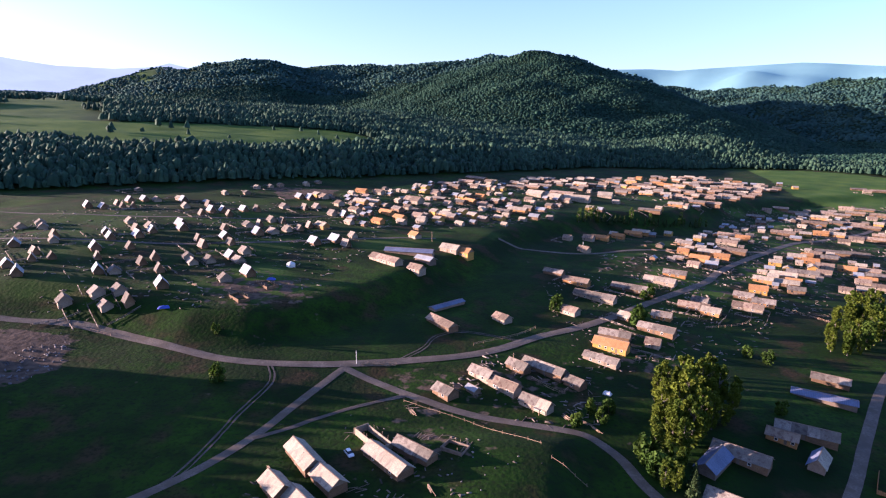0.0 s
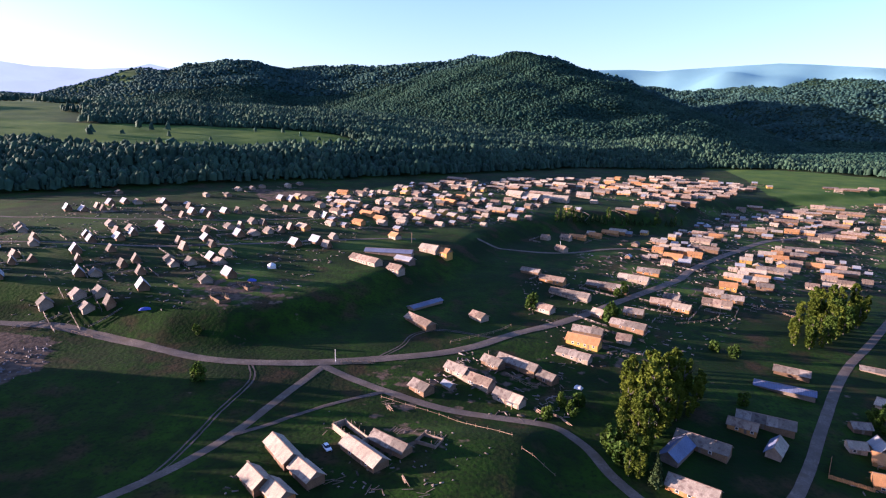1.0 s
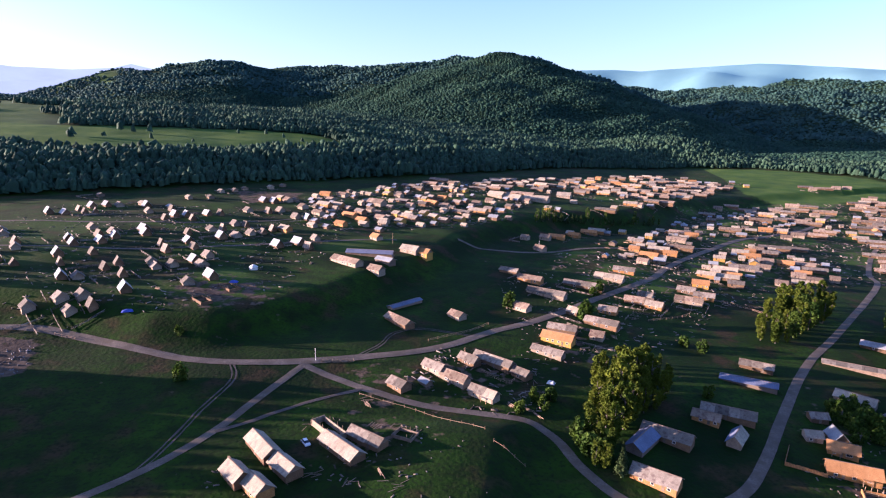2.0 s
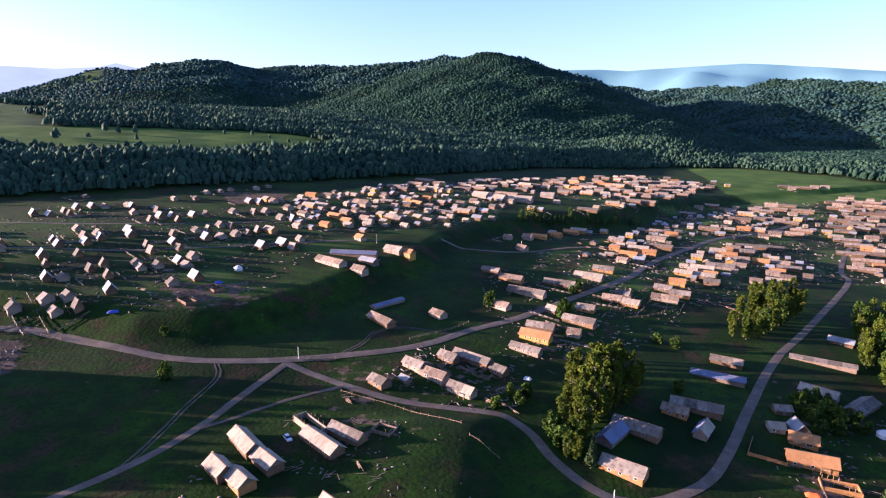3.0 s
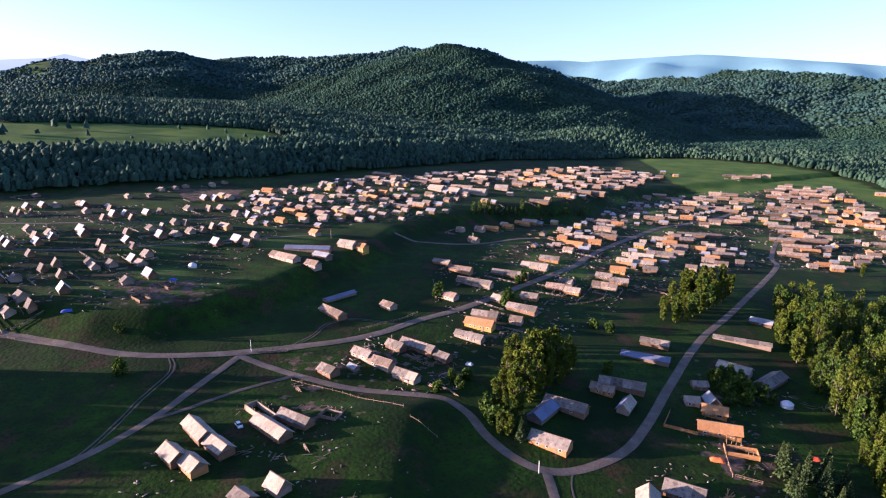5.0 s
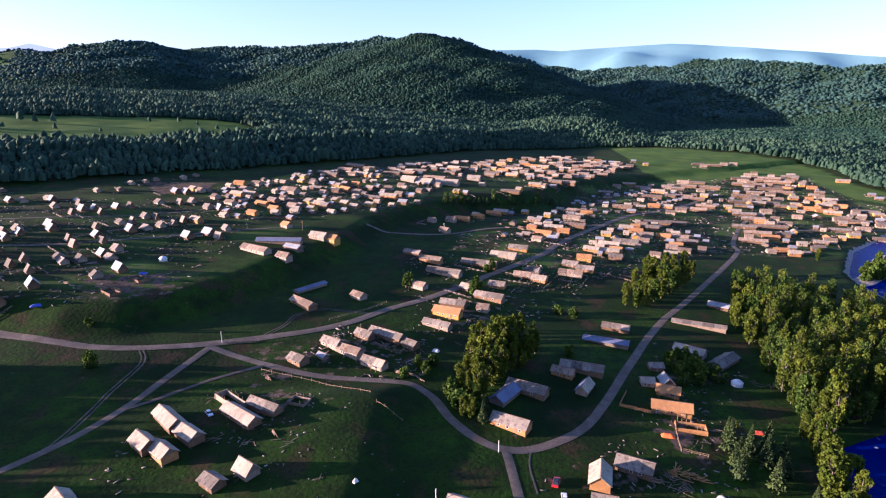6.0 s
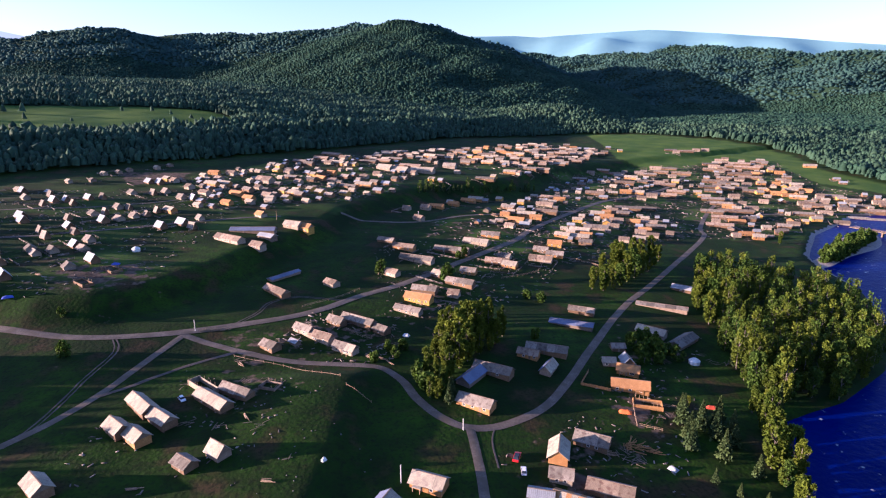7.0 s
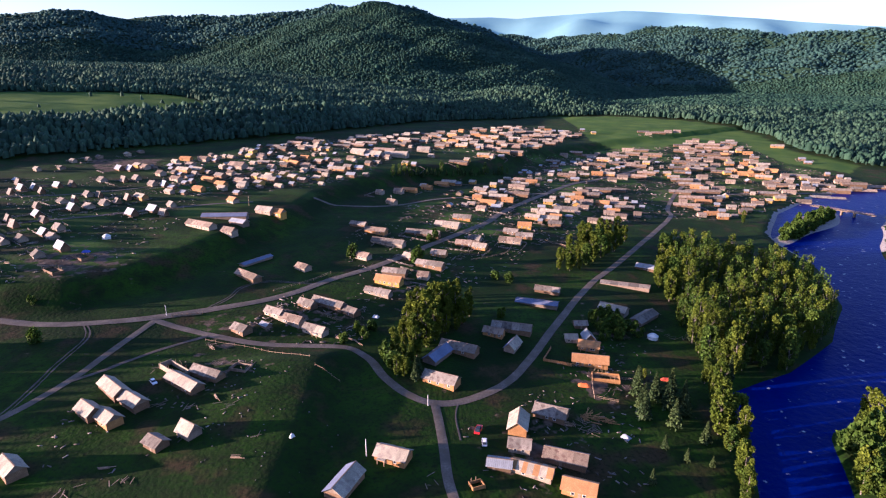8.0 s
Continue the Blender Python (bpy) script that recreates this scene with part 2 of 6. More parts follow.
MEADOW, RIVER_WATER = ground_material(), water_material()
LANE = grainy("dusty_gravel", (0.080, 0.062, 0.046), (0.160, 0.128, 0.098), 5.0, fine=0.7, bump=0.35, dirt=(0.085, 0.066, 0.044), dirt_size=6.0)
DIRT = grainy("bare_dirt", (0.062, 0.0484, 0.0372), (0.118, 0.093, 0.0744), 3.0, fine=0.5, bump=0.3)
LOGS = grainy("weathered_log_wall", (0.124, 0.0713, 0.0372), (0.211, 0.13, 0.0713), 2.0, stripes=("Z", 0.28), vary=0.3, bump=0.5)
NEW_LOGS = grainy("fresh_log_wall", (0.30, 0.138, 0.042), (0.42, 0.220, 0.076), 2.0, stripes=("Z", 0.28), vary=0.15, bump=0.5)
PALE_LOGS = grainy("sun_bleached_log_wall", (0.248, 0.192, 0.136), (0.347, 0.279, 0.205), 2.0, stripes=("Z", 0.28), vary=0.15, bump=0.5)
YELLOW_WALL = grainy("yellow_painted_wall", (0.384, 0.211, 0.0372), (0.446, 0.273, 0.062), 2.5, stripes=("Z", 0.2), bump=0.3)
ROOF = grainy("grey_board_roof", (0.145, 0.126, 0.102), (0.265, 0.228, 0.184), 2.5, stripes=("X", 0.3), vary=0.5, bump=0.4, dirt=(0.0928, 0.0696, 0.058), dirt_size=1.6)
PALE_ROOF = grainy("pale_board_roof", (0.260, 0.226, 0.168), (0.400, 0.348, 0.262), 2.5, stripes=("X", 0.3), vary=0.15, bump=0.4, dirt=(0.186, 0.151, 0.122), dirt_size=1.8)
RED_ROOF = grainy("reddish_board_roof", (0.185, 0.138, 0.098), (0.310, 0.238, 0.172), 2.5, stripes=("X", 0.3), vary=0.45, bump=0.4, dirt=(0.116, 0.0696, 0.0522), dirt_size=1.6)
ORANGE_ROOF = grainy("fresh_board_roof", (0.30, 0.142, 0.048), (0.41, 0.215, 0.085), 2.0, stripes=("X", 0.3), vary=0.15, bump=0.4)
GREY_METAL = grainy("grey_sheet_roof", (0.209, 0.226, 0.244), (0.29, 0.302, 0.313), 3.0, rough=0.5, stripes=("X", 0.6), vary=0.2, bump=0.2)
# grey roofs that lie in shade, the blue of the shade painted in
SHADE_BLUE_METAL = grainy("shade_blue_roof", (0.10, 0.12, 0.19), (0.15, 0.175, 0.26), 3.0, rough=0.75, stripes=("X", 0.6), vary=0.1, bump=0.2)
BOARD = grainy("grey_boards", (0.149, 0.105, 0.0744), (0.248, 0.186, 0.136), 1.5, stripes=("Y", 0.25), vary=0.3, bump=0.3)
TIMBER = grainy("raw_timber", (0.211, 0.136, 0.0806), (0.347, 0.248, 0.161), 1.0, vary=0.35, bump=0.2)
PANE = grainy("dark_window_pane", (0.02, 0.025, 0.035), (0.03, 0.035, 0.045), 1.0, rough=0.12, bump=0, spec=0.5)
WHITE_PAINT = grainy("white_paint", (0.561, 0.552, 0.527), (0.68, 0.671, 0.646), 1.0, rough=0.6, bump=0.1)
BARK = grainy("bark", (0.0928, 0.0754, 0.058), (0.197, 0.174, 0.145), 0.6, bump=0.5)
FOREST_LEAVES = leafy("forest_leaves", (0.017, 0.045, 0.027), (0.036, 0.074, 0.042), 90, 0.3, 0.2)
POPLAR_LEAVES = leafy("poplar_leaves", (0.036, 0.062, 0.003), (0.088, 0.112, 0.006), 14, 0.35)
SHRUB_LEAVES = leafy("shrub_leaves", (0.024, 0.054, 0.005), (0.056, 0.092, 0.009), 6, 0.45)
NEEDLES = leafy("needles", (0.0234, 0.0437, 0.014), (0.0468, 0.0702, 0.0187), 10, 0.45, 0.1)
# leaves of the far woods, lighter and bluer to paint in the haze
HAZED_HILL_LEAVES = leafy("hazed_hill_leaves", (0.021, 0.062, 0.042), (0.042, 0.098, 0.062), 120, 0.25, 0.5)
HAZED_DISTANT_LEAVES = leafy("hazed_distant_leaves", (0.023, 0.064, 0.056), (0.043, 0.098, 0.082), 160, 0.2, 0.4)


def painted_haze(name, colour, glow):
    """Far ranges: the haze of miles of air painted as colour and glow."""
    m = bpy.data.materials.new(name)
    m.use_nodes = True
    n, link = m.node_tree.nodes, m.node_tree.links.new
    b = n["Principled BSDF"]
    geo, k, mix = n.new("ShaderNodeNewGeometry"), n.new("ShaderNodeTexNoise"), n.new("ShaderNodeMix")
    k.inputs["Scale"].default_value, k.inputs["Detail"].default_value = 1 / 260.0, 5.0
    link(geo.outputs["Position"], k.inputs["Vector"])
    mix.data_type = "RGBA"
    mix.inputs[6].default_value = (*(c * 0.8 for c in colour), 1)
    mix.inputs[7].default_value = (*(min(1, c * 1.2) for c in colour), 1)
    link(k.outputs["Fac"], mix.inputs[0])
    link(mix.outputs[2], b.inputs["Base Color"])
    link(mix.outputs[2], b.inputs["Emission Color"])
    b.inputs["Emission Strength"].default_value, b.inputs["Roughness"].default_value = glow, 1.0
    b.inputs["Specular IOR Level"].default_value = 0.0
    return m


HAZE_EAST, HAZE_WEST = painted_haze("hazy_blue_range", (0.105, 0.20, 0.215), 0.15), painted_haze("pale_misty_range", (0.33, 0.345, 0.34), 0.34)


# ---- making meshes ----
def solid(name, verts, faces, material, smooth=False):
    me = bpy.data.meshes.new(name)
    me.from_pydata(verts, [], faces)
    me.materials.append(material)
    if smooth:
        me.polygons.foreach_set("use_smooth", [True] * len(me.polygons))
    me.update()
    return me


def quick(name, verts, tris, material, smooth=False):
    """A mesh from arrays of places and triangles."""
    me = bpy.data.meshes.new(name)
    me.vertices.add(len(verts))
    me.vertices.foreach_set("co", np.asarray(verts, np.float32).ravel())
    k = tris.shape[1]
    me.loops.add(tris.size)
    me.loops.foreach_set("vertex_index", np.asarray(tris, np.int32).ravel())
    me.polygons.add(len(tris))
    me.polygons.foreach_set("loop_start", np.arange(0, tris.size, k, dtype=np.int32))
    me.polygons.foreach_set("loop_total", np.full(len(tris), k, np.int32))
    if smooth:
        me.polygons.foreach_set("use_smooth", np.ones(len(tris), bool))
    me.materials.append(material)
    me.update(calc_edges=True)
    return me


def at_ground(x, y):
    return float(ground(x, y))


def inside(x, y, corners):
    """Whether places lie within a polygon."""
    x, y = np.asarray(x, float), np.asarray(y, float)
    odd = np.zeros(x.shape, bool)
    for (ax, ay), (bx, by) in zip(corners, corners[1:] + corners[:1]):
        cut = (ay > y) != (by > y)
        odd ^= cut & (x < (bx - ax) * (y - ay) / ((by - ay) or 1e-9) + ax)
    return odd


def spaced(*runs):
    """Grid lines: runs of (start, end, step)."""
    return np.unique(np.concatenate([np.arange(a, b, s) for a, b, s in runs]))


# ---- the ground, one sheet out to the far hills ----
BENCH = [(-1100, 860), (-700, 880), (-507, 890), (-406, 930), (-250, 975), (-146, 975), (-75, 915), (-142, 822), (-233, 752), (-308, 708), (-445, 700), (-600, 660), (-1000, 560)]
YARDS = [(-98, 558), (-28, 659), (103, 758), (433, 951), (484, 864), (296, 657), (129, 637), (94, 506), (42, 459), (-57, 410)]
TOWN = [(220, 460), (314, 670), (461, 755), (597, 761), (718, 762), (640, 590), (661, 516), (644, 460), (531, 432), (450, 420), (389, 376), (330, 385), (240, 360), (160, 340), (100, 367), (110, 430)]
EAST_MEADOW = [(470, 800), (520, 960), (560, 1120), (660, 1100), (765, 1000), (800, 880), (780, 790), (730, 680), (735, 570), (680, 530), (650, 600), (700, 770), (590, 770), (520, 700)]
TERRACE = [(-75, 270), (-10, 350), (20, 390), (60, 460), (-20, 440), (-80, 380), (-120, 300)]
CABIN_GREEN = [(-330, 262), (-170, 254), (-108, 242), (-80, 260), (-60, 400), (-100, 550), (-330, 500)]
PIT = [(-230, 225), (-178, 230), (-154, 231), (-146, 222), (-139, 207), (-141, 192), (-146, 183), (-180, 165), (-240, 160)]
xs = spaced((-4700, -900, 70), (-900, -400, 22), (-400, 700, 4), (700, 1100, 12), (1100, 2400, 30), (2400, 4701, 80))
ys = spaced((-600, -100, 50), (-100, 60, 10), (60, 620, 4), (620, 1250, 8), (1250, 3100, 22), (3100, 4750, 60))
gx, gy = np.meshgrid(xs, ys)
gz = ground(gx, gy)
idx = np.arange(gx.size).reshape(gx.shape)
quads = np.stack([idx[:-1, :-1], idx[:-1, 1:], idx[1:, 1:], idx[1:, :-1]], -1).reshape(-1, 4)
sheet = quick("ground", np.stack([gx, gy, gz], -1).reshape(-1, 3), quads, MEADOW, smooth=True)
wood_depth = off_line(gx, gy, WOOD)
river_off = np.abs(off_line(gx, gy, RIVER))
bare = 0.06 + 0.26 * inside(gx, gy, YARDS) + 0.30 * inside(gx, gy, TOWN) + 0.75 * inside(gx, gy, PIT)
bare += 0.6 * inside(gx, gy, [(-167, 580), (-101, 581), (-101, 526), (-144, 518)])
for cx, cy, wide, much in ((-88, 278, 27, 0.6), (33, 212, 26, 0.42), (-8, 212, 15, 0.45), (-6, 166, 20, 0.4), (146, 139, 15, 0.6), (106, 102, 22, 0.38), (180, 186, 25, 0.3), (86, 248, 22, 0.4), (-142, 300, 40, 0.22)):
    bare += much * np.exp(-((gx - cx) ** 2 + (gy - cy) ** 2) / wide ** 2)
plain = ramp(-gx - 0.42 * gy, 60, 200) * (gy > 700)  # open land to the west
# wavy patches in yards, town, terrace and cabin green paint in sunlit grass
for key, value in (("soil", bare), ("hay", np.clip(0.9 * plain + 1.0 * inside(gx, gy, BENCH) + 0.9 * inside(gx, gy, EAST_MEADOW) + ramp(waves(gx, gy, 28, 4), 0.0, 0.5) * (0.6 * inside(gx, gy, YARDS) + 0.7 * inside(gx, gy, TOWN) + 0.5 * inside(gx, gy, TERRACE) + 0.32 * inside(gx, gy, CABIN_GREEN)), 0, 1)), ("stone", 0.75 * (gz < WATER + 1.6) * (river_off < 75) * (gy > 275)),
                   ("wood", ramp(wood_depth, 5, 30) * (1 - 1.0 * inside(gx, gy, BENCH)) * (1 - 0.8 * plain))):
    layer = sheet.attributes.new(key, "FLOAT", "POINT")
    layer.data.foreach_set("value", np.asarray(value, np.float32).ravel())
tagged(new("ground", sheet), "grassy valley floor rising to wooded hills", "ground", kind="structure")

wx, wy = [110, 300, 460, 700, 1500, 1500, 700, 500, 330, 240, 140, 60], [-95, 90, 230, 330, 250, 520, 500, 430, 330, 170, 60, -95]
tagged(new("water", solid("water", [(x, y, WATER) for x, y in zip(wx, wy)], [tuple(range(12))], RIVER_WATER)), "deep blue river with small white rapids", "river", kind="structure")



def far_range(crest, material, label):
    """A distant range behind the woods: a relief that falls from its crest towards the valley."""
    tops, rows = [], 9
    for (ax, ay, az), (bx, by, bz) in zip(crest[:-1], crest[1:]):
        n = max(2, int(math.hypot(bx - ax, by - ay) / 45))
        tops += [(ax + (bx - ax) * k / n, ay + (by - ay) * k / n, az + (bz - az) * k / n) for k in range(n)]
    verts, faces = [], []
    for x, y, z in tops:
        d = math.hypot(x, y)
        for j in range(rows):
            u = j * 85.0
            px, py = x * (1 - u / d), y * (1 - u / d)
            verts.append((px, py, z - 0.36 * u + 22 * float(waves(px, py, 240, 8)) * (0.15 + min(j, 3)) ))
    for i in range(len(tops) - 1):
        faces += [(i * rows + j, i * rows + j + 1, (i + 1) * rows + j + 1, (i + 1) * rows + j) for j in range(rows - 1)]
    return tagged(new("backdrop", solid("backdrop", verts, faces, material, True)), label, "mountains", kind="structure")


# backdrops with the haze put into their colour and emission
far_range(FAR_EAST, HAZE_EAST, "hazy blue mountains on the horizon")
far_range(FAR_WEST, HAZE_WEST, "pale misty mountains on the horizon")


# ---- lanes ----
def smooth_line(points, step):
    """Points every step metres on a smooth curve through the given ones."""
    p = [Vector(q) for q in points]
    p = [2 * p[0] - p[1]] + p + [2 * p[-1] - p[-2]]
    out = []
    for a, b, c, d in zip(p, p[1:], p[2:], p[3:]):
        n = max(2, int((c - b).length / step))
        for k in range(n):
            u = k / n
            out.append(0.5 * (2 * b + (c - a) * u + (2 * a - 5 * b + 4 * c - d) * u * u + (3 * b - a - 3 * c + d) * u ** 3))
    return out + [p[-2]]


def strip(name, points, width, material, label, lift=0.12, ragged=0.05, category="road"):
    line = smooth_line(points, 2.0)
    rnd = random.Random(name + label)
    verts, faces = [], []
    drift = [0.0, 0.0]  # edges wander slowly instead of jumping at each step
    for k, q in enumerate(line):
        drift = [max(-ragged, min(ragged, 0.8 * e + rnd.uniform(-ragged, ragged) * 0.5)) for e in drift]
        d = (line[min(k + 1, len(line) - 1)] - line[max(k - 1, 0)]).normalized()
        for j, s in enumerate((-1, -0.5, 0, 0.5, 1)):
            r = s * width / 2 * (1 + (drift[s > 0] if abs(s) == 1 else 0))
            x, y = q.x - d.y * r, q.y + d.x * r
            verts.append((x, y, at_ground(x, y) + 0.03 + 0.5 * lift * (1 if abs(s) < 1 else 0.6)))
        if k:
            a = 5 * (k - 1)
            faces += [(a + j, a + j + 1, a + j + 6, a + j + 5) for j in range(4)]
    return tagged(new(name, solid(name, verts, faces, material, True)), label, category, kind="structure")


strip("road", [(-330, 262), (-240, 247), (-187, 240), (-158, 240), (-136, 235), (-108, 225), (-88, 218), (-74, 216), (-57, 217), (-40, 220), (-18, 226), (4, 233),
               (24, 244), (47, 264), (82, 290), (123, 331), (168, 372), (204, 417), (297, 508), (354, 545), (430, 600), (520, 690)], 5.2, LANE, "pale gravel road through the village", 0.5)
strip("road", [(-37, 219), (-40, 212), (-45, 199), (-51, 184), (-57, 168), (-64, 154), (-72, 143), (-80, 134), (-95, 118), (-120, 90)], 3.1, LANE, "narrow gravel lane branching off by the field", 0.16)
strip("road", [(-37, 217), (-21, 206), (-8, 198), (8, 190), (23, 186), (42, 182), (50, 178), (56, 168), (60, 154), (67, 141), (76, 134), (90, 135), (109, 145), (127, 164),
               (149, 191), (190, 239), (238, 285), (303, 348), (345, 392), (358, 417), (400, 470), (445, 520)], 3.9, LANE, "curving gravel lane past the tree clump", 0.2)
strip("road", [(76, 133), (75, 122), (73, 105), (71, 91), (70, 70), (66, 40)], 3.4, LANE, "gravel side lane leading off the bend", 0.24)
def wheel_track(points, label, gauge=1.5, width=0.6):
    """Two worn ruts side by side."""
    line = smooth_line(points, 2.5)
    rnd = random.Random(label)
    verts, faces = [], []
    for side in (-0.5, 0.5):
        start = len(verts)
        for k, q in enumerate(line):
            d = (line[min(k + 1, len(line) - 1)] - line[max(k - 1, 0)]).normalized()
            for s in (-0.5, 0.5):
                r = side * gauge + s * width * rnd.uniform(0.4, 1.5)
                x, y = q.x - d.y * r, q.y + d.x * r
                verts.append((x, y, at_ground(x, y) + 0.08))
            if k:
                a = start + 2 * (k - 1)
                faces.append((a, a + 1, a + 3, a + 2))
    return tagged(new("track", solid("track", verts, faces, DIRT, True)), label, "track", kind="structure")


strip("track", [(-57, 166), (-50, 172), (-41, 180), (-27, 191), (-12, 200)], 1.8, DIRT, "worn dirt track beside the barns", 0.22, 0.4, "track")
wheel_track([(-66, 215), (-62, 205), (-62, 196), (-66, 179), (-68, 165), (-71, 148), (-76, 137)], "faint wheel track across the grass")
wheel_track([(-17, 227), (-8, 240), (-2, 255), (12, 262), (35, 256)], "dirt drive to the long shed")
strip("track", [(86, 135), (82, 125), (80, 110)], 0.6, DIRT, "footpath worn in the grass", 0.10, 0.4, "track")
strip("road", [(-330, 330), (-230, 338), (-150, 346), (-90, 372), (-40, 395), (-5, 404)], 3.0, DIRT, "earth lane along the upper terrace", 0.14, 0.4)
strip("road", [(-420, 420), (-250, 408), (-150, 425), (-60, 470)], 2.6, DIRT, "earth lane between the cabins", 0.14, 0.4)
strip("road", [(40, 425), (100, 428), (160, 455), (230, 470), (262, 478)], 3.0, LANE, "gravel lane up the slope", 0.16, 0.3)
strip("road", [(400, 465), (470, 470), (560, 455), (640, 452)], 4.0, LANE, "gravel lane to the bridge", 0.2, 0.3)


# ---- woods ----
def lumps(places, sizes, rng, per_tree, slim, k0):
    """Many trees as one mesh: each of a few rounded, ragged clumps of leaves, a tall one and lower ones leaning on it. k0: corners of a ring."""
    n = len(places)
    verts, tris = [], []
    ring = np.arange(k0) * 2 * np.pi / k0
    rows = ((0.55, 0.08), (1.0, 0.38), (0.82, 0.76)) if per_tree > 1 else ((1.0, 0.22), (0.8, 0.72))
    top = k0 * len(rows)
    one = []
    for k in range(k0):
        j = (k + 1) % k0
        for low in range(0, k0 * (len(rows) - 1), k0):
            one += [(low + k, low + j, low + k0 + j), (low + k, low + k0 + j, low + k0 + k)]
        one.append((top - k0 + k, top - k0 + j, top))
    start = 0
    for lump in range(per_tree):
        turn = rng.uniform(0, 6.28, (n, 1))
        wide = sizes * slim * rng.uniform(0.75, 1.25, n) * (1.0 if lump == 0 else 0.8)
        tall = sizes * rng.uniform(0.85, 1.15, n) * (1.0 if lump == 0 else rng.uniform(0.5, 0.85, n))
        off = np.zeros((n, 3)) if lump == 0 else np.concatenate([rng.normal(0, 1, (n, 2)) * (sizes * slim * 0.7)[:, None], np.zeros((n, 1))], 1)
        point = rng.uniform(0.45, 0.95, (n, 1))  # some crowns are pointed, most are round
        shape = np.zeros((n, top + 1, 3))
        for row, (r, h) in enumerate(rows):
            rr = wide[:, None] * (point if h > 0.7 else r) * rng.uniform(0.6, 1.3, (n, k0))
            shape[:, row * k0:row * k0 + k0, 0] = rr * np.cos(ring + turn + row * 0.6)
            shape[:, row * k0:row * k0 + k0, 1] = rr * np.sin(ring + turn + row * 0.6)
            shape[:, row * k0:row * k0 + k0, 2] = tall[:, None] * (h + rng.uniform(-0.1, 0.1, (n, k0)))
        shape[:, top, :2] = rng.normal(0, 0.2, (n, 2)) * wide[:, None]
        shape[:, top, 2] = tall
        verts.append((shape + (places + off)[:, None, :]).reshape(-1, 3))
        tris.append((np.array(one)[None] + (start + (top + 1) * np.arange(n))[:, None, None]).reshape(-1, 3))
        start += (top + 1) * n
    return np.concatenate(verts), np.concatenate(tris)


def wood(name, label, near, far, step, height, slim, per_tree, rng, leaves=None):
    """A wood over the sector between two distances from the village's edge."""
    reach = far
    ax, ay = np.meshgrid(np.arange(-reach, reach, step), np.arange(100, reach, step))
    ax = (ax + rng.uniform(-0.5, 0.5, ax.shape) * step).ravel()
    ay = (ay + rng.uniform(-0.5, 0.5, ay.shape) * step).ravel()
    d, way = np.hypot(ax, ay), np.degrees(np.arctan2(ax, ay))
    keep = (d > near) & (d <= far) & (way > -41) & (way < 55)
    ax, ay = ax[keep], ay[keep]
    w = off_line(ax, ay, WOOD)
    keep = (w > 0) & (rng.uniform(0, 1, ax.shape) < 0.93)
    keep &= ~(inside(ax, ay, BENCH) & (rng.uniform(0, 1, ax.shape) < 0.996))
    # clearings on the misty plain to the west
    west = ramp(-ax - 0.42 * ay, 60, 200) * (ay > 700)
    keep &= ~((west > 0.5) & (waves(ax, ay * 2.2, 130, 7) > -0.15) & (cone_ridge(ax, ay, MAIN, 0.34) < ground(ax, ay) - 3))
    ax, ay = ax[keep], ay[keep]
    z = ground(ax, ay)
    # leave out what grows on the far side of the ridges
    seen = ground(ax * 1.03, ay * 1.03) > z - 0.0016 * np.hypot(ax, ay)
    ax, ay, z = ax[seen], ay[seen], z[seen]
    size = height * rng.uniform(0.55, 1.4, len(ax)) * (1 + 0.3 * waves(ax, ay, 45, 9))
    v, t = lumps(np.stack([ax, ay, z - 0.3], -1), size, rng, per_tree, slim, 4 if per_tree > 1 else 5)
    return tagged(new(name, quick(name, v, t, leaves or FOREST_LEAVES, smooth=True)), label, "forest", kind="stuff")


rng = np.random.default_rng(4)
wood("forest_belt", "dense mixed forest along the foot of the hills", 380, 1500, 5.5, 10.5, 0.36, 1, rng)
wood("hill_forest", "green forest covering the mountain slopes, tinted for haze", 1500, 2500, 7.2, 5.6, 0.82, 1, rng, HAZED_HILL_LEAVES)
wood("distant_forest", "forest on the farther ridges, tinted blue for haze", 2500, 4150, 13, 9, 0.85, 1, rng, HAZED_DISTANT_LEAVES)


# ---- buildings ----
def block(x0, x1, y0, y1, z0, z1):
    v = [(x, y, z) for z in (z0, z1) for y in (y0, y1) for x in (x0, x1)]
    return v, [(0, 2, 3, 1), (4, 5, 7, 6), (0, 1, 5, 4), (2, 6, 7, 3), (0, 4, 6, 2), (1, 3, 7, 5)]


def part(name, mesh, parent, label="", m=None):
    ob = new(name, mesh)
    ob.parent = parent
    if m is not None:
        ob.matrix_basis = m
    return tagged(ob, label) if label else ob


def box(name, dims, material, parent, label="", m=None):
    return part(name, solid(name, *block(*dims), material), parent, label, m)


def stand(name, x, y, yaw, drop=0.0):
    ob = new(name)
    ob.empty_display_size = 0.5
    ob.matrix_basis = pose(x, y, at_ground(x, y) - drop, 0, 0, yaw)
    return ob


def slope_mesh(x0, x1, half, eave, ridge, side, over=0.55, thick=0.14):
    """One board slope of a gable roof, from the ridge down over the eave."""
    fall = (ridge - eave) / half
    yo, zo = side * (half + over), eave - fall * over
    v = [(x, y, z + dz) for dz in (0, thick) for x in (x0, x1) for y, z in ((side * 0.02, ridge), (yo, zo))]
    f = [(0, 1, 3, 2), (4, 6, 7, 5), (0, 2, 6, 4), (1, 5, 7, 3), (0, 4, 5, 1), (2, 3, 7, 6)]
    return v, f if side > 0 else [tuple(reversed(q)) for q in f]


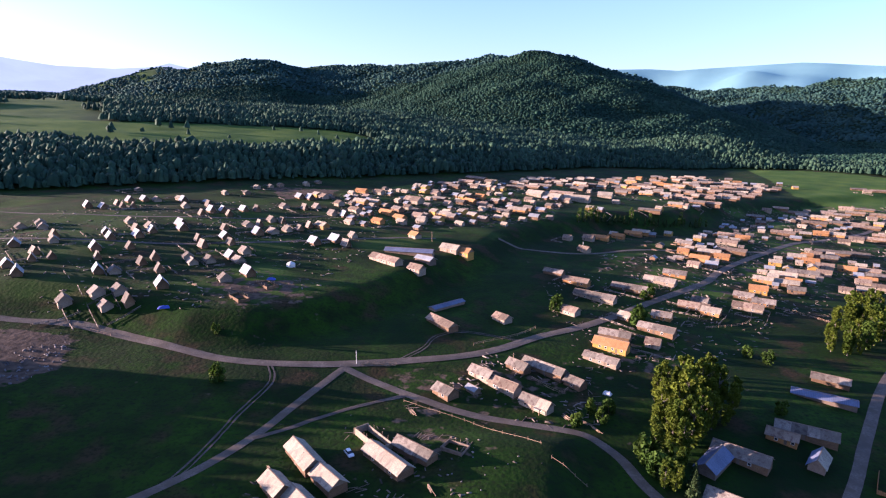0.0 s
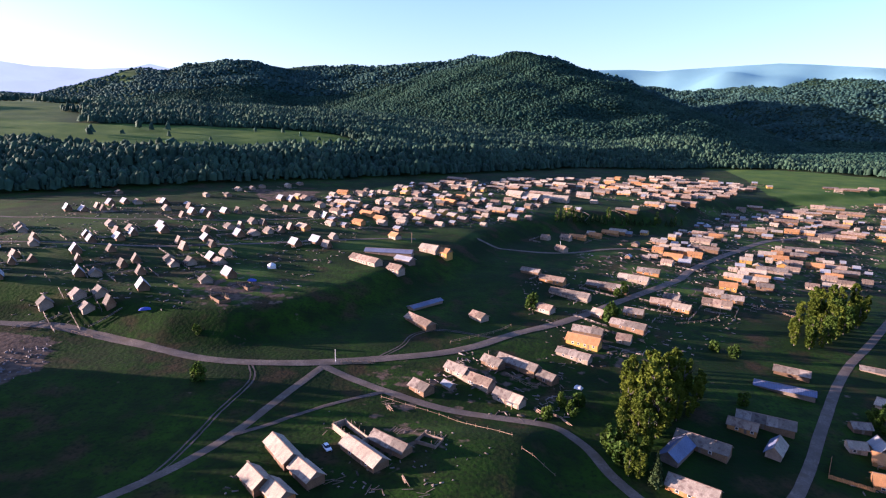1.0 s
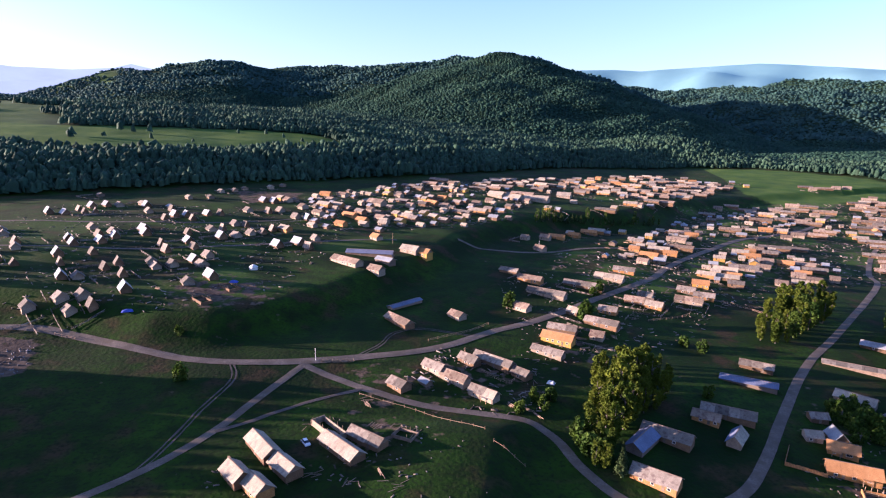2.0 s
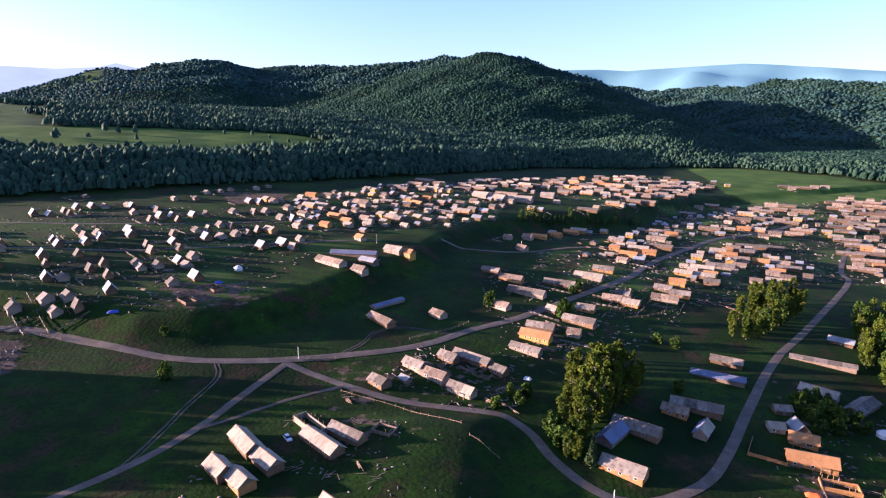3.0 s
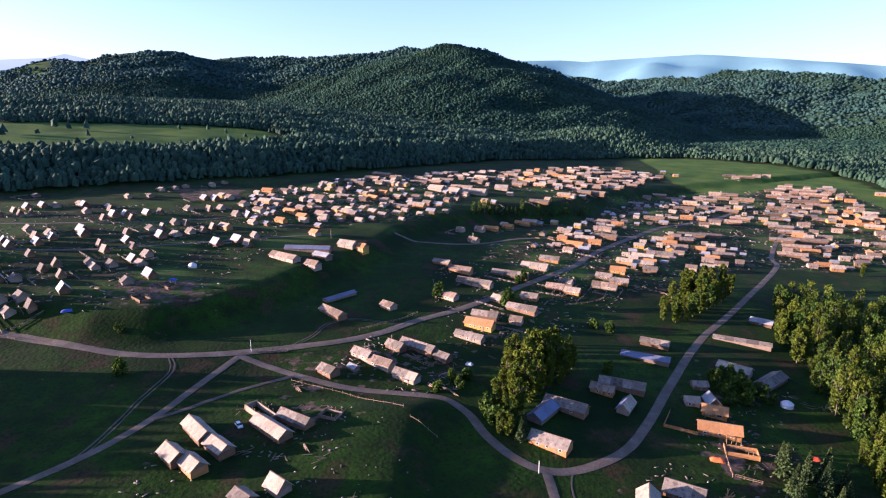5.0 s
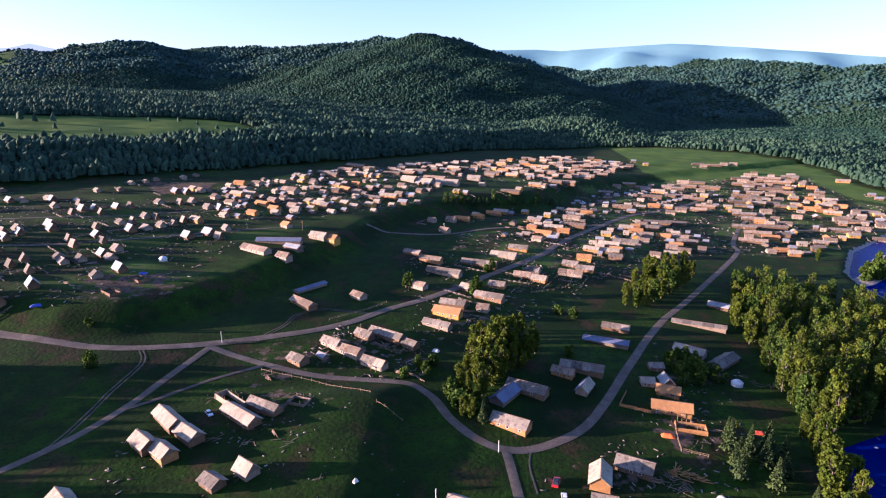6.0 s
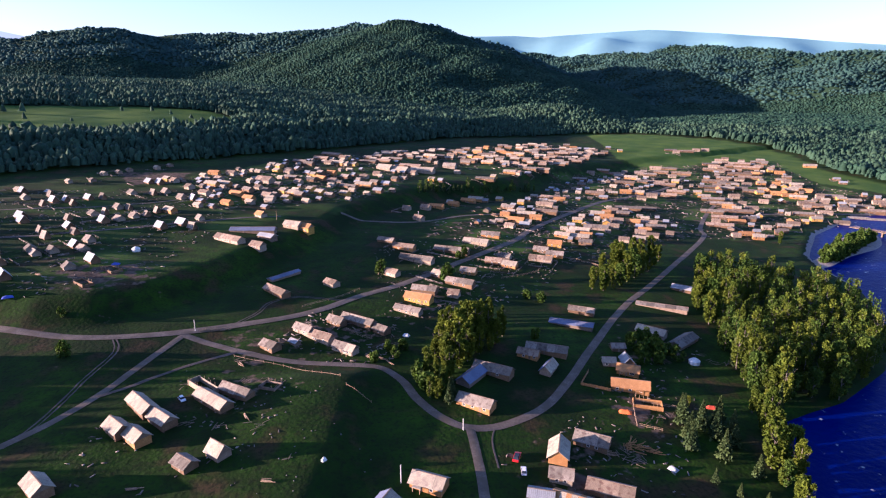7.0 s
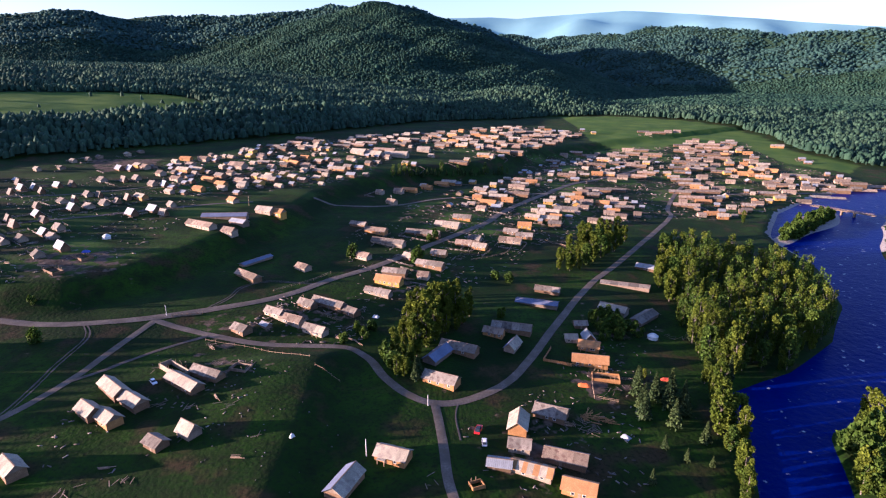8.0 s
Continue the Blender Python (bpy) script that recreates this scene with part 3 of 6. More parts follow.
def house(kind, x, y, yaw, length, width, eave, ridge, wall, roof, label, category="house", panels=3, windows=2, group="village houses",
          door=True, chimney=False, roof_far=None, over=0.55, porch=False, other=None):
    """A gabled timber building: walls, two gables, roof panels on each slope, ridge board, door and windows on the south-west side."""
    rnd = random.Random(f"{x:.1f} {y:.1f}")
    ridge, eave = ridge - 0.15 * eave, 0.85 * eave
    top = stand(kind, x, y, yaw)
    h, w = length / 2, width / 2
    box("wall", (-h, h, -w, w, -1.6, eave), wall, top)
    for s in (-1, 1):
        a, b = sorted((s * h, s * (h - 0.22)))
        v = [(q, yy, zz) for q in (a, b) for yy, zz in ((-w, eave), (w, eave), (0, ridge - 0.05))]
        part("gable", solid("gable", v, [(0, 2, 1), (3, 4, 5), (0, 1, 4, 3), (1, 2, 5, 4), (2, 0, 3, 5)], wall if rnd.random() < 0.5 else BOARD), top)
    for side in (-1, 1):
        cuts = [-h - 0.5] + [-h + length * (k + rnd.uniform(-0.2, 0.2)) / panels for k in range(1, panels)] + [h + 0.5]
        for k in range(panels):
            dz = rnd.uniform(0, 0.05)
            v, f = slope_mesh(cuts[k], cuts[k + 1] - 0.02, w, eave + dz, ridge + dz, side, over + rnd.uniform(-0.12, 0.12))
            # roof_far gives one slope its own colour, here the painted blue shade
            part("roof_panel", solid("roof_panel", v, f, roof_far if roof_far and side > 0 else other[0] if other and k in other[1] else roof), top)
    box("ridge_board", (-h - 0.52, h + 0.52, -0.16, 0.16, ridge + 0.12, ridge + 0.24), BOARD, top)
    if door:
        dx = rnd.uniform(-0.25, 0.25) * length
        box("door", (dx - 0.45, dx + 0.45, -w - 0.06, -w + 0.05, 0.05, min(1.95, eave - 0.15)), BOARD, top, "grey plank door")
    for k in range(windows):
        wx0 = (-0.38 + 0.76 * (k + 0.5) / windows) * length + rnd.uniform(-0.3, 0.3)
        if door and abs(wx0 - dx) < 1.1:
            wx0 += 1.5 if wx0 > dx else -1.5
        if abs(wx0) > h - 0.7:
            continue
        zc = eave * 0.55
        fr = box("window", (wx0 - 0.55, wx0 + 0.55, -w - 0.05, -w + 0.05, zc - 0.5, zc + 0.5), WHITE_PAINT, top, "white window frame")
        box("pane", (wx0 - 0.43, wx0 + 0.43, -w - 0.07, -w - 0.045, zc - 0.39, zc + 0.39), PANE, fr)
    if chimney:
        cx = rnd.uniform(-0.2, 0.2) * length
        box("chimney", (cx - 0.25, cx + 0.25, 0.5, 1.0, ridge - 1.0, ridge + 0.8), BRICKWORK, top, "small brick chimney")
    if porch:
        px = rnd.choice((-1, 1)) * length * 0.22
        box("porch_roof", (px - 1.4, px + 1.4, -w - 1.7, -w - 0.0, eave - 0.45, eave - 0.33), roof, top)
        for q in (-1.2, 1.2):
            box("porch_post", (px + q - 0.08, px + q + 0.08, -w - 1.6, -w - 1.44, -0.4, eave - 0.45), TIMBER, top)
    return tagged(top, label, category, group)


BRICKWORK = grainy("brick_chimney", (0.26, 0.12, 0.08), (0.36, 0.18, 0.12), 0.5, bump=0.4)
GREY = "weathered log house with a grey board roof"
# barns in the fork of the lanes
house("barn", -39.2, 155.9, -54, 14.5, 5.6, 2.9, 4.86, LOGS, PALE_ROOF, "long log barn with a pale board roof beside the lane", "barn", 3, 0, "barns")
house("barn", -30.2, 145.9, -49, 10.1, 5.6, 2.9, 4.86, LOGS, PALE_ROOF, "log barn with a bright sunlit board roof", "barn", 2, 0, "barns")
house("barn", -43.2, 141.7, -50, 9.1, 5.6, 3, 5.04, LOGS, PALE_ROOF, "log barn with a pale roof among stacked timber", "barn", 2, 1, "barns")
house("barn", -36.1, 136.7, -49, 9.0, 5.6, 3, 5.04, NEW_LOGS, PALE_ROOF, "brown log barn with a pale roof", "barn", 2, 1, "barns")
house("barn", -15.1, 156.0, -49, 17.2, 5.6, 2.6, 4.38, LOGS, PALE_ROOF, "very long log barn with a pale sagging roof", "barn", 4, 2, "barns")
house("barn", -7.5, 160.9, -41, 13.8, 4.8, 2.6, 4.38, LOGS, ROOF, "long log barn with a brown patched roof", "barn", 3, 0, "barns")
house("shed", 1.6, 201.7, -47, 8.2, 5.5, 2.6, 4.3, LOGS, ROOF, "small log shed with a grey board roof by the lane", "shed", 2, 1, "sheds")
house("shed", 11.9, 205.5, -50, 4.6, 3.2, 1.9, 2.83, BOARD, GREY_METAL, "tiny board shed with a grey metal roof", "shed", 1, 0, "sheds")
# the farmstead with two rows round a yard
house("log_house", 15.9, 216.7, -45, 10.2, 4.8, 2.8, 4.67, PALE_LOGS, ROOF, GREY, "house", 2, 2)
house("log_house", 23.8, 208.8, -43, 12.2, 4.8, 2.8, 4.67, PALE_LOGS, RED_ROOF, "log house with a reddish board roof", "house", 3, 3)
house("log_house", 34.1, 197.1, -43, 11.6, 4.8, 2.8, 4.67, PALE_LOGS, ROOF, "log house with a patched grey board roof by the lane", "house", 3, 3, porch=True, other=(PALE_ROOF, (2,)))
house("log_house", 31.1, 226.1, -47, 9.2, 4.8, 2.7, 4.57, LOGS, ROOF, GREY, "house", 2, 2)
house("barn", 41.7, 226.7, -45, 19.2, 4.8, 2.8, 4.67, LOGS, ROOF, "long log barn with a grey board roof across the yard", "barn", 4, 0, "barns")
house("shed", 52.1, 216.3, -50, 7.6, 4.8, 2.6, 4.3, LOGS, ROOF, "log shed with a grey roof beside the yard", "shed", 2, 1, "sheds")
# along the village road
house("log_house", 76.3, 254.2, -35, 15.2, 6, 3.4, 5.61, YELLOW_WALL, ORANGE_ROOF, "bright yellow wooden house with a yellow board roof", "house", 3, 4)
house("barn", 81.6, 267.2, -30, 14.2, 4.8, 2.8, 4.67, LOGS, ROOF, "log barn with a grey roof behind the yellow house", "barn", 3, 0, "barns")
house("log_house", 68.4, 240.0, -40, 15.2, 4.8, 2.4, 3.93, PALE_LOGS, ROOF, "low log house with a pinkish grey roof", "house", 3, 3)
ROW = [(105.0, 277.9, -38, 17.4), (97.4, 260.5, -30, 6.3), (115.6, 300.5, -32, 9.8), (94.6, 294.5, -45, 6.2), (86.0, 324.5, -37, 23.7), (81.0, 349.9, -35, 15.6), (114.0, 345.1, -33, 24.9),
       (136.6, 363.9, -35, 18.8), (153.0, 382.5, -31, 14.2), (140.0, 319.3, -31, 15.9), (148.6, 331.1, -38, 8.7), (146.6, 311.9, -38, 9.4), (180.6, 345.1, -36, 10.6),
       (172.4, 323.5, -33, 15.6), (187.0, 334.5, -29, 11.8), (224.6, 381.3, -33, 17.8), (252.8, 408.5, -24, 20.1)]
for k, (x, y, yaw, long) in enumerate(ROW):
    house("log_house", x, y, yaw, long, 5.8, 2.7, 4.6, (LOGS, PALE_LOGS, NEW_LOGS)[k % 3], (ROOF, RED_ROOF, ROOF, PALE_ROOF)[k % 4],
          ("log house with a grey board roof along the road", "log house with a reddish board roof along the road", "log house with a grey board roof along the road",
           "log house with a pale board roof along the road")[k % 4], "house", 2 + (long > 12), 2)
house("log_house", 196.7, 359.7, -27, 10.1, 5.6, 3.6, 5.81, YELLOW_WALL, ORANGE_ROOF, "tall yellow wooden house by the road", "house", 2, 2)
# behind the tree clump
house("log_house", 95.7, 172.3, -40, 16.8, 6, 2.8, 4.84, LOGS, ROOF, "long log house with a grey roof in the trees' shade", "house", 3, 2)
house("shed", 84.8, 167.7, 46, 14.0, 6.4, 2.4, 4.61, BOARD, SHADE_BLUE_METAL, "board shed with its roof painted shade blue", "shed", 3, 0, "sheds", door=False)
house("log_house", 115.9, 185.1, -37, 9.4, 4.8, 2.6, 4.3, NEW_LOGS, RED_ROOF, "small log house with a reddish roof", "house", 2, 2)
house("barn", 126.1, 188.7, -31, 18.7, 5.6, 2.8, 4.67, LOGS, ROOF, "long shaded log barn with a grey roof", "barn", 4, 0, "barns")
house("shed", 120.7, 172.3, 50, 9.5, 4.8, 2.5, 4.79, BOARD, PALE_ROOF, "board shed with one roof side painted shade blue", "shed", 2, 1, "sheds", roof_far=SHADE_BLUE_METAL, door=False)
house("log_house", 81.9, 147.9, -40, 14.1, 6.4, 2.8, 4.84, NEW_LOGS, ROOF, "log house with a grey board roof at the bend", "house", 3, 3)
house("shed", 163.5, 234.5, -35, 13.7, 4.8, 2.6, 4.21, LOGS, ROOF, "log shed with a grey roof beside the lane", "shed", 3, 0, "sheds")
house("shed", 150.9, 218.7, -32, 22, 6.4, 1.9, 2.83, BOARD, SHADE_BLUE_METAL, "long low shed with its roof painted shade blue", "shed", 5, 0, "sheds", door=False)
# between the lane and the riverside wood
house("log_house", 188.7, 205.0, -50, 14.2, 6.4, 2.8, 4.67, PALE_LOGS, PALE_ROOF, "log house with a pale board roof near the trees", "house", 3, 2)
house("shed", 162.5, 190.3, -12, 6.1, 5, 2.4, 3.76, LOGS, ROOF, "small log shed with a brown roof", "shed", 1, 0, "sheds")
house("cabin", 159.7, 175.7, -100, 7, 4.8, 2.5, 4.96, LOGS, GREY_METAL, "steep cabin with a bright metal roof", "cabin", 2, 0, "sheds")
house("shed", 151.1, 176.3, -15, 5.4, 5, 2.4, 3.76, PALE_LOGS, PALE_ROOF, "small pale log shed", "shed", 1, 1, "sheds")
house("log_house", 156.1, 167.5, -33, 9.2, 5.6, 2.8, 4.67, NEW_LOGS, ORANGE_ROOF, "log house with a fresh brown board roof", "house", 2, 3, porch=True)
house("log_house", 150.3, 154.7, -26, 15.0, 6.7, 2.8, 4.84, NEW_LOGS, ORANGE_ROOF, "large log house with an orange-brown board roof", "house", 4, 3, porch=True)
house("log_house", 117.1, 119.5, -38, 11.8, 7.2, 2.9, 4.86, LOGS, ROOF, "broad log house with a grey roof, half in shade", "house", 3, 2)
house("log_house", 102.3, 114.1, -115, 10.2, 6.4, 3.2, 5.75, NEW_LOGS, PALE_ROOF, "tall log house with a gable of warm brown logs", "house", 2, 0)
house("shed", 98.7, 102.7, -26, 7.2, 5.6, 2.7, 4.57, PALE_LOGS, ROOF, "log shed with a grey-green roof", "shed", 2, 2, "sheds")
house("barn", 111.7, 94.3, -34, 13.9, 6.4, 2.8, 4.67, LOGS, RED_ROOF, "log barn with a reddish-brown roof", "barn", 3, 0, "barns")
house("log_house", 98.5, 90.7, -36, 13.4, 5.6, 2.3, 3.75, PALE_LOGS, ORANGE_ROOF, "low log house with striped light and brown roof boards", "house", 7, 2, other=(PALE_ROOF, (1, 3, 5)))
house("shed", 89.1, 95.1, -25, 7.6, 4.8, 2, 3.02, LOGS, GREY_METAL, "low shed with a patched grey roof", "shed", 3, 0, "sheds")
house("log_house", 110.0, 80.1, -35, 10.1, 6.4, 2.9, 4.86, NEW_LOGS, ORANGE_ROOF, "log house with a tan board roof", "house", 3, 2)
house("log_house", 55.9, 104.1, -34, 10.6, 6.4, 2.9, 4.86, NEW_LOGS, PALE_ROOF, "log house with a bright cream board roof", "house", 3, 2, porch=True)
house("log_house", 39.5, 93.1, 54, 12.6, 6.4, 2.8, 4.84, LOGS, PALE_ROOF, "log house with one roof side painted shade blue", "house", 3, 0, roof_far=SHADE_BLUE_METAL)
house("shed", -8.5, 123.7, -47, 6.4, 5.1, 2.4, 5.12, BOARD, PALE_ROOF, "steep board hut standing alone in the field", "hut", 2, 0, "sheds")
house("shed", -17.9, 120.1, -46, 6.7, 5, 2.4, 3.76, LOGS, ROOF, "small log shed beside stacked timber", "shed", 2, 0, "sheds")
house("shed", -56.3, 114.1, -51, 9.1, 5.6, 2.8, 4.84, LOGS, PALE_ROOF, "log barn with a pale roof near the lane", "barn", 2, 0, "barns")
house("shed", 200.7, 195.3, 31, 18, 7.2, 2, 3.7, BOARD, ROOF, "wide dark shed under the trees", "shed", 3, 0, "sheds", door=False)
house("shed", 214.3, 238.5, -35, 27.5, 5.6, 1.9, 2.83, BOARD, ROOF, "very long low shed by the wood", "shed", 5, 0, "sheds")
house("log_house", 245.1, 266.7, -45, 11.6, 6.4, 2.4, 3.93, LOGS, GREY_METAL, "log house with a grey metal roof in shade", "house", 3, 1)
# below the terrace
house("shed", 29.7, 281.5, -50, 8.3, 5.6, 2.6, 4.3, PALE_LOGS, RED_ROOF, "lone log shed on the grass slope", "shed", 2, 0, "sheds")
house("barn", 0.1, 267.5, -54, 17.8, 5.6, 2.5, 4.2, LOGS, RED_ROOF, "long log barn with a reddish roof below the terrace", "barn", 4, 0, "barns")
house("shed", 2.5, 295.0, 43, 21, 4.6, 1.6, 2.3, BOARD, SHADE_BLUE_METAL, "long low shed below the terrace, roof painted shade blue", "shed", 4, 0, "sheds", door=False)
house("log_house", 64.5, 298.9, -45, 14.4, 5.6, 2.8, 4.67, PALE_LOGS, RED_ROOF, "log house with a pinkish roof on the meadow", "house", 3, 3)
house("shed", 70.3, 366.7, -37, 12.5, 4.8, 2.4, 3.93, LOGS, ROOF, "low shed with a dark grey roof", "shed", 2, 0, "sheds")
house("shed", 104.9, 435.3, -50, 8.5, 5.6, 3, 4.87, PALE_LOGS, RED_ROOF, "small pale house beside the upper lane", "house", 2, 1)
# on the edge of the terrace
house("log_house", -33.1, 338.7, -43, 22.3, 6.4, 2.9, 4.86, PALE_LOGS, RED_ROOF, "long log house at the terrace's edge", "house", 4, 5)
house("barn", -20.7, 360.7, -12, 30, 6.4, 2.4, 3.93, BOARD, SHADE_BLUE_METAL, "very long shed with its sheet roof painted shade blue-grey", "barn", 5, 0, "barns")
house("log_house", -14.7, 326.3, -40, 9, 5.6, 2.8, 4.84, PALE_LOGS, RED_ROOF, "log house standing on the terrace's edge", "house", 2, 2)
house("log_house", 5.1, 375.7, -36, 12.8, 6.8, 3.3, 5.59, PALE_LOGS, PALE_ROOF, "broad log house with a pale roof", "house", 3, 2)
house("log_house", 14.5, 371.2, -40, 8, 6.4, 4.2, 6.58, YELLOW_WALL, ORANGE_ROOF, "two-storey yellow house on the terrace", "house", 2, 4)
house("shed", -10.3, 345.7, -40, 12, 5.6, 2.4, 3.93, BOARD, GREY_METAL, "grey shed behind the long house", "shed", 2, 0, "sheds")
house("log_house", -19.3, 402.3, -48, 7.3, 5.6, 2.8, 4.84, PALE_LOGS, ORANGE_ROOF, "small yellowish log house in the meadow", "house", 2, 1)
# large halls in the upper village
for x, y, yaw, long, mat in ((96.7, 627, -42, 18.5, PALE_ROOF), (112.6, 617, -40, 20, PALE_ROOF), (138, 618, -30, 27, PALE_ROOF), (177, 654, -26, 15, PALE_ROOF), (-27, 536, -38, 17, RED_ROOF)):
    house("village_hall", x, y, yaw, long, 9.5, 3.6, 6.6, PALE_LOGS, mat, "large village hall with a broad pale roof", "hall", 3, 4, "village halls")


# ---- the wider village: a few patterns, set down many times ----
def simple_house(kind, length, width, eave, ridge, wall, roof, label, category):
    top = new(kind)
    top.empty_display_size = 0.5
    h, w = length / 2, width / 2
    v = [(x, y, z) for x in (-h, h) for y, z in ((-w, -1.8), (w, -1.8), (w, eave), (0, ridge - 0.05), (-w, eave))]
    part("wall", solid("wall", v, [(0, 4, 3, 2, 1), (5, 6, 7, 8, 9), (0, 5, 9, 4), (1, 2, 7, 6), (4, 9, 8, 3), (2, 3, 8, 7)], wall), top)
    for side in (-1, 1):
        vv, f = slope_mesh(-h - 0.5, h + 0.5, w, eave, ridge, side)
        part("roof_slope", solid("roof_slope", vv, f, roof), top)
    box("door", (-0.5, 0.4, -w - 0.06, -w + 0.05, 0.0, 1.9), BOARD, top)
    for wx0 in (-h * 0.5,):
        box("window", (wx0 - 0.5, wx0 + 0.5, -w - 0.05, -w + 0.05, eave * 0.4, eave * 0.8), PANE, top)
    return tagged(top, label, category, "village houses")


HOMES = [
    simple_house("log_house", 10, 5.6, 2.6, 4.3, LOGS, ROOF, "weathered log house with a grey board roof", "house"),
    simple_house("log_house", 13, 5.8, 2.6, 4.5, PALE_LOGS, RED_ROOF, "pale log house with a reddish board roof", "house"),
    simple_house("log_house", 11, 5.6, 2.6, 4.4, NEW_LOGS, PALE_ROOF, "brown log house with a pale board roof", "house"),
    simple_house("log_house", 12, 5.4, 2.8, 4.7, NEW_LOGS, ORANGE_ROOF, "log house with a fresh orange-brown roof", "house"),
    simple_house("log_house", 10, 5.2, 2.5, 4.2, LOGS, GREY_METAL, "log house with a grey metal roof", "house"),
    simple_house("log_house", 11, 5.8, 3.1, 4.9, YELLOW_WALL, PALE_ROOF, "yellow wooden house with a pale roof", "house"),
]
BARNS = [
    simple_house("barn", 16, 5.8, 2.5, 4.2, LOGS, RED_ROOF, "long log barn with a reddish roof", "barn"),
    simple_house("barn", 14, 5.4, 2.4, 4.0, LOGS, ROOF, "long log barn with a grey roof", "barn"),
]
SHEDS = [
    simple_house("shed", 7, 4.6, 2.1, 3.4, BOARD, ROOF, "small board shed with a grey roof", "shed"),
    simple_house("shed", 6, 4.2, 2.0, 3.2, LOGS, GREY_METAL, "small log shed with a grey metal roof", "shed"),
    simple_house("shed", 8, 4.8, 2.2, 3.5, PALE_LOGS, PALE_ROOF, "small pale log shed in a yard", "shed"),
]
CABINS = [
    simple_house("cabin", 6.0, 4.4, 1.7, 5.3, LOGS, ROOF, "steep-roofed log cabin with a board roof", "cabin"),
    simple_house("cabin", 6.8, 5.0, 2.0, 5.2, LOGS, GREY_METAL, "steep-roofed log cabin with a grey metal roof", "cabin"),
    simple_house("cabin", 6.2, 5.0, 2.0, 4.8, PALE_LOGS, ROOF, "pale log cabin with a grey board roof", "cabin"),
]
far_rows = []
spare = random.Random(11)
used = set()


def put(patterns, x, y, yaw, sx=1.0, sy=1.0, sz=1.0):
    pattern = patterns[spare.randrange(len(patterns))]
    m = pose(x, y, at_ground(x, y), 0, 0, yaw) @ Matrix.Diagonal((sx, sy, sz, 1))
    if pattern.name in used:
        return copy_thing(pattern, m)
    used.add(pattern.name)
    pattern.matrix_basis = m
    return pattern


FRONT = [(-167, 253), (-155, 258), (-147, 250), (-146, 260), (-138, 252), (-131, 269), (-99, 295), (-107, 284), (-215, 307), (-202, 301), (-226, 341), (-220, 331),
         (-191, 321), (-182, 307), (-169, 284), (-162, 286), (-157, 303), (-154, 312), (-143, 293), (-139, 318), (-133, 309), (-147, 352), (-140, 341), (-126, 314),
         (-135, 364), (-127, 350), (-118, 325), (-112, 319), (-114, 336), (-176, 329)]
MIDDLE = [(-204, 356), (-195, 344), (-192, 368), (-184, 354), (-189, 380), (-181, 366), (-174, 391), (-167, 377), (-263, 366), (-257, 376), (-249, 366), (-206, 388), (-174, 426),
          (-246, 466), (-231, 442), (-261, 435), (-249, 434), (-249, 453), (-238, 440), (-239, 475), (-230, 477), (-209, 478), (-196, 451), (-183, 462), (-172, 439), (-164, 441),
          (-156, 431), (-143, 385)]
BACK = [(-152, 451), (-143, 454), (-133, 402), (-126, 404), (-120, 381), (-123, 423), (-115, 421), (-112, 387), (-105, 396), (-98, 402), (-94, 414), (-128, 477), (-111, 474), (-103, 482),
        (-81, 369), (-69, 377), (-61, 368), (-60, 391), (-86, 458), (-76, 454), (-127, 526), (-117, 522), (-214, 285), (-209, 296), (-236, 322), (-200, 272)]
for x, y in FRONT + MIDDLE + BACK:
    put(CABINS, x, y, spare.uniform(-58, -42), spare.uniform(0.8, 1.15), spare.uniform(0.85, 1.1), spare.uniform(0.8, 1.05))


def quarter(corners, along, across, yaw, patterns, fill=0.85, gap=None):
    """Rows of houses over a part of the village."""
    cx, cy = (sum(c[k] for c in corners) / len(corners) for k in (0, 1))
    a = radians(yaw)
    reach = max(math.hypot(x - cx, y - cy) for x, y in corners)
    n, k = int(reach / along) + 1, int(reach / across) + 1
    for j in range(-k, k + 1):
        for i in range(-n, n + 1):
            u, v = (i + 0.5 * (j % 2) + spare.uniform(-0.22, 0.22)) * along, (j + spare.uniform(-0.34, 0.34)) * across
            x, y = cx + u * math.cos(a) - v * math.sin(a), cy + u * math.sin(a) + v * math.cos(a)
            if spare.random() < fill and bool(inside(x, y, corners)) and not (gap and gap(x, y)):
                s = spare.uniform(0.62, 1.15)
                if y > 690:
                    far_rows.append((x, y, radians(yaw + spare.gauss(0, 6)), s * spare.uniform(7, 14), s * spare.uniform(4.6, 6), spare.random()))
                    continue
                put(patterns, x, y, yaw + spare.gauss(0, 5) + (90 if spare.random() < 0.08 else 0), s, spare.uniform(0.75, 1.1), spare.uniform(0.8, 1.1))


ROAD_A = [(123, 331), (168, 372), (204, 417), (297, 508), (354, 545), (430, 600), (520, 690)]
LANE_C = [(190, 239), (238, 285), (303, 348), (345, 392), (358, 417), (400, 470), (445, 520)]


def on_lane(x, y):
    return min(abs(float(off_line(x, y, ROAD_A))), abs(float(off_line(x, y, LANE_C)))) < 10


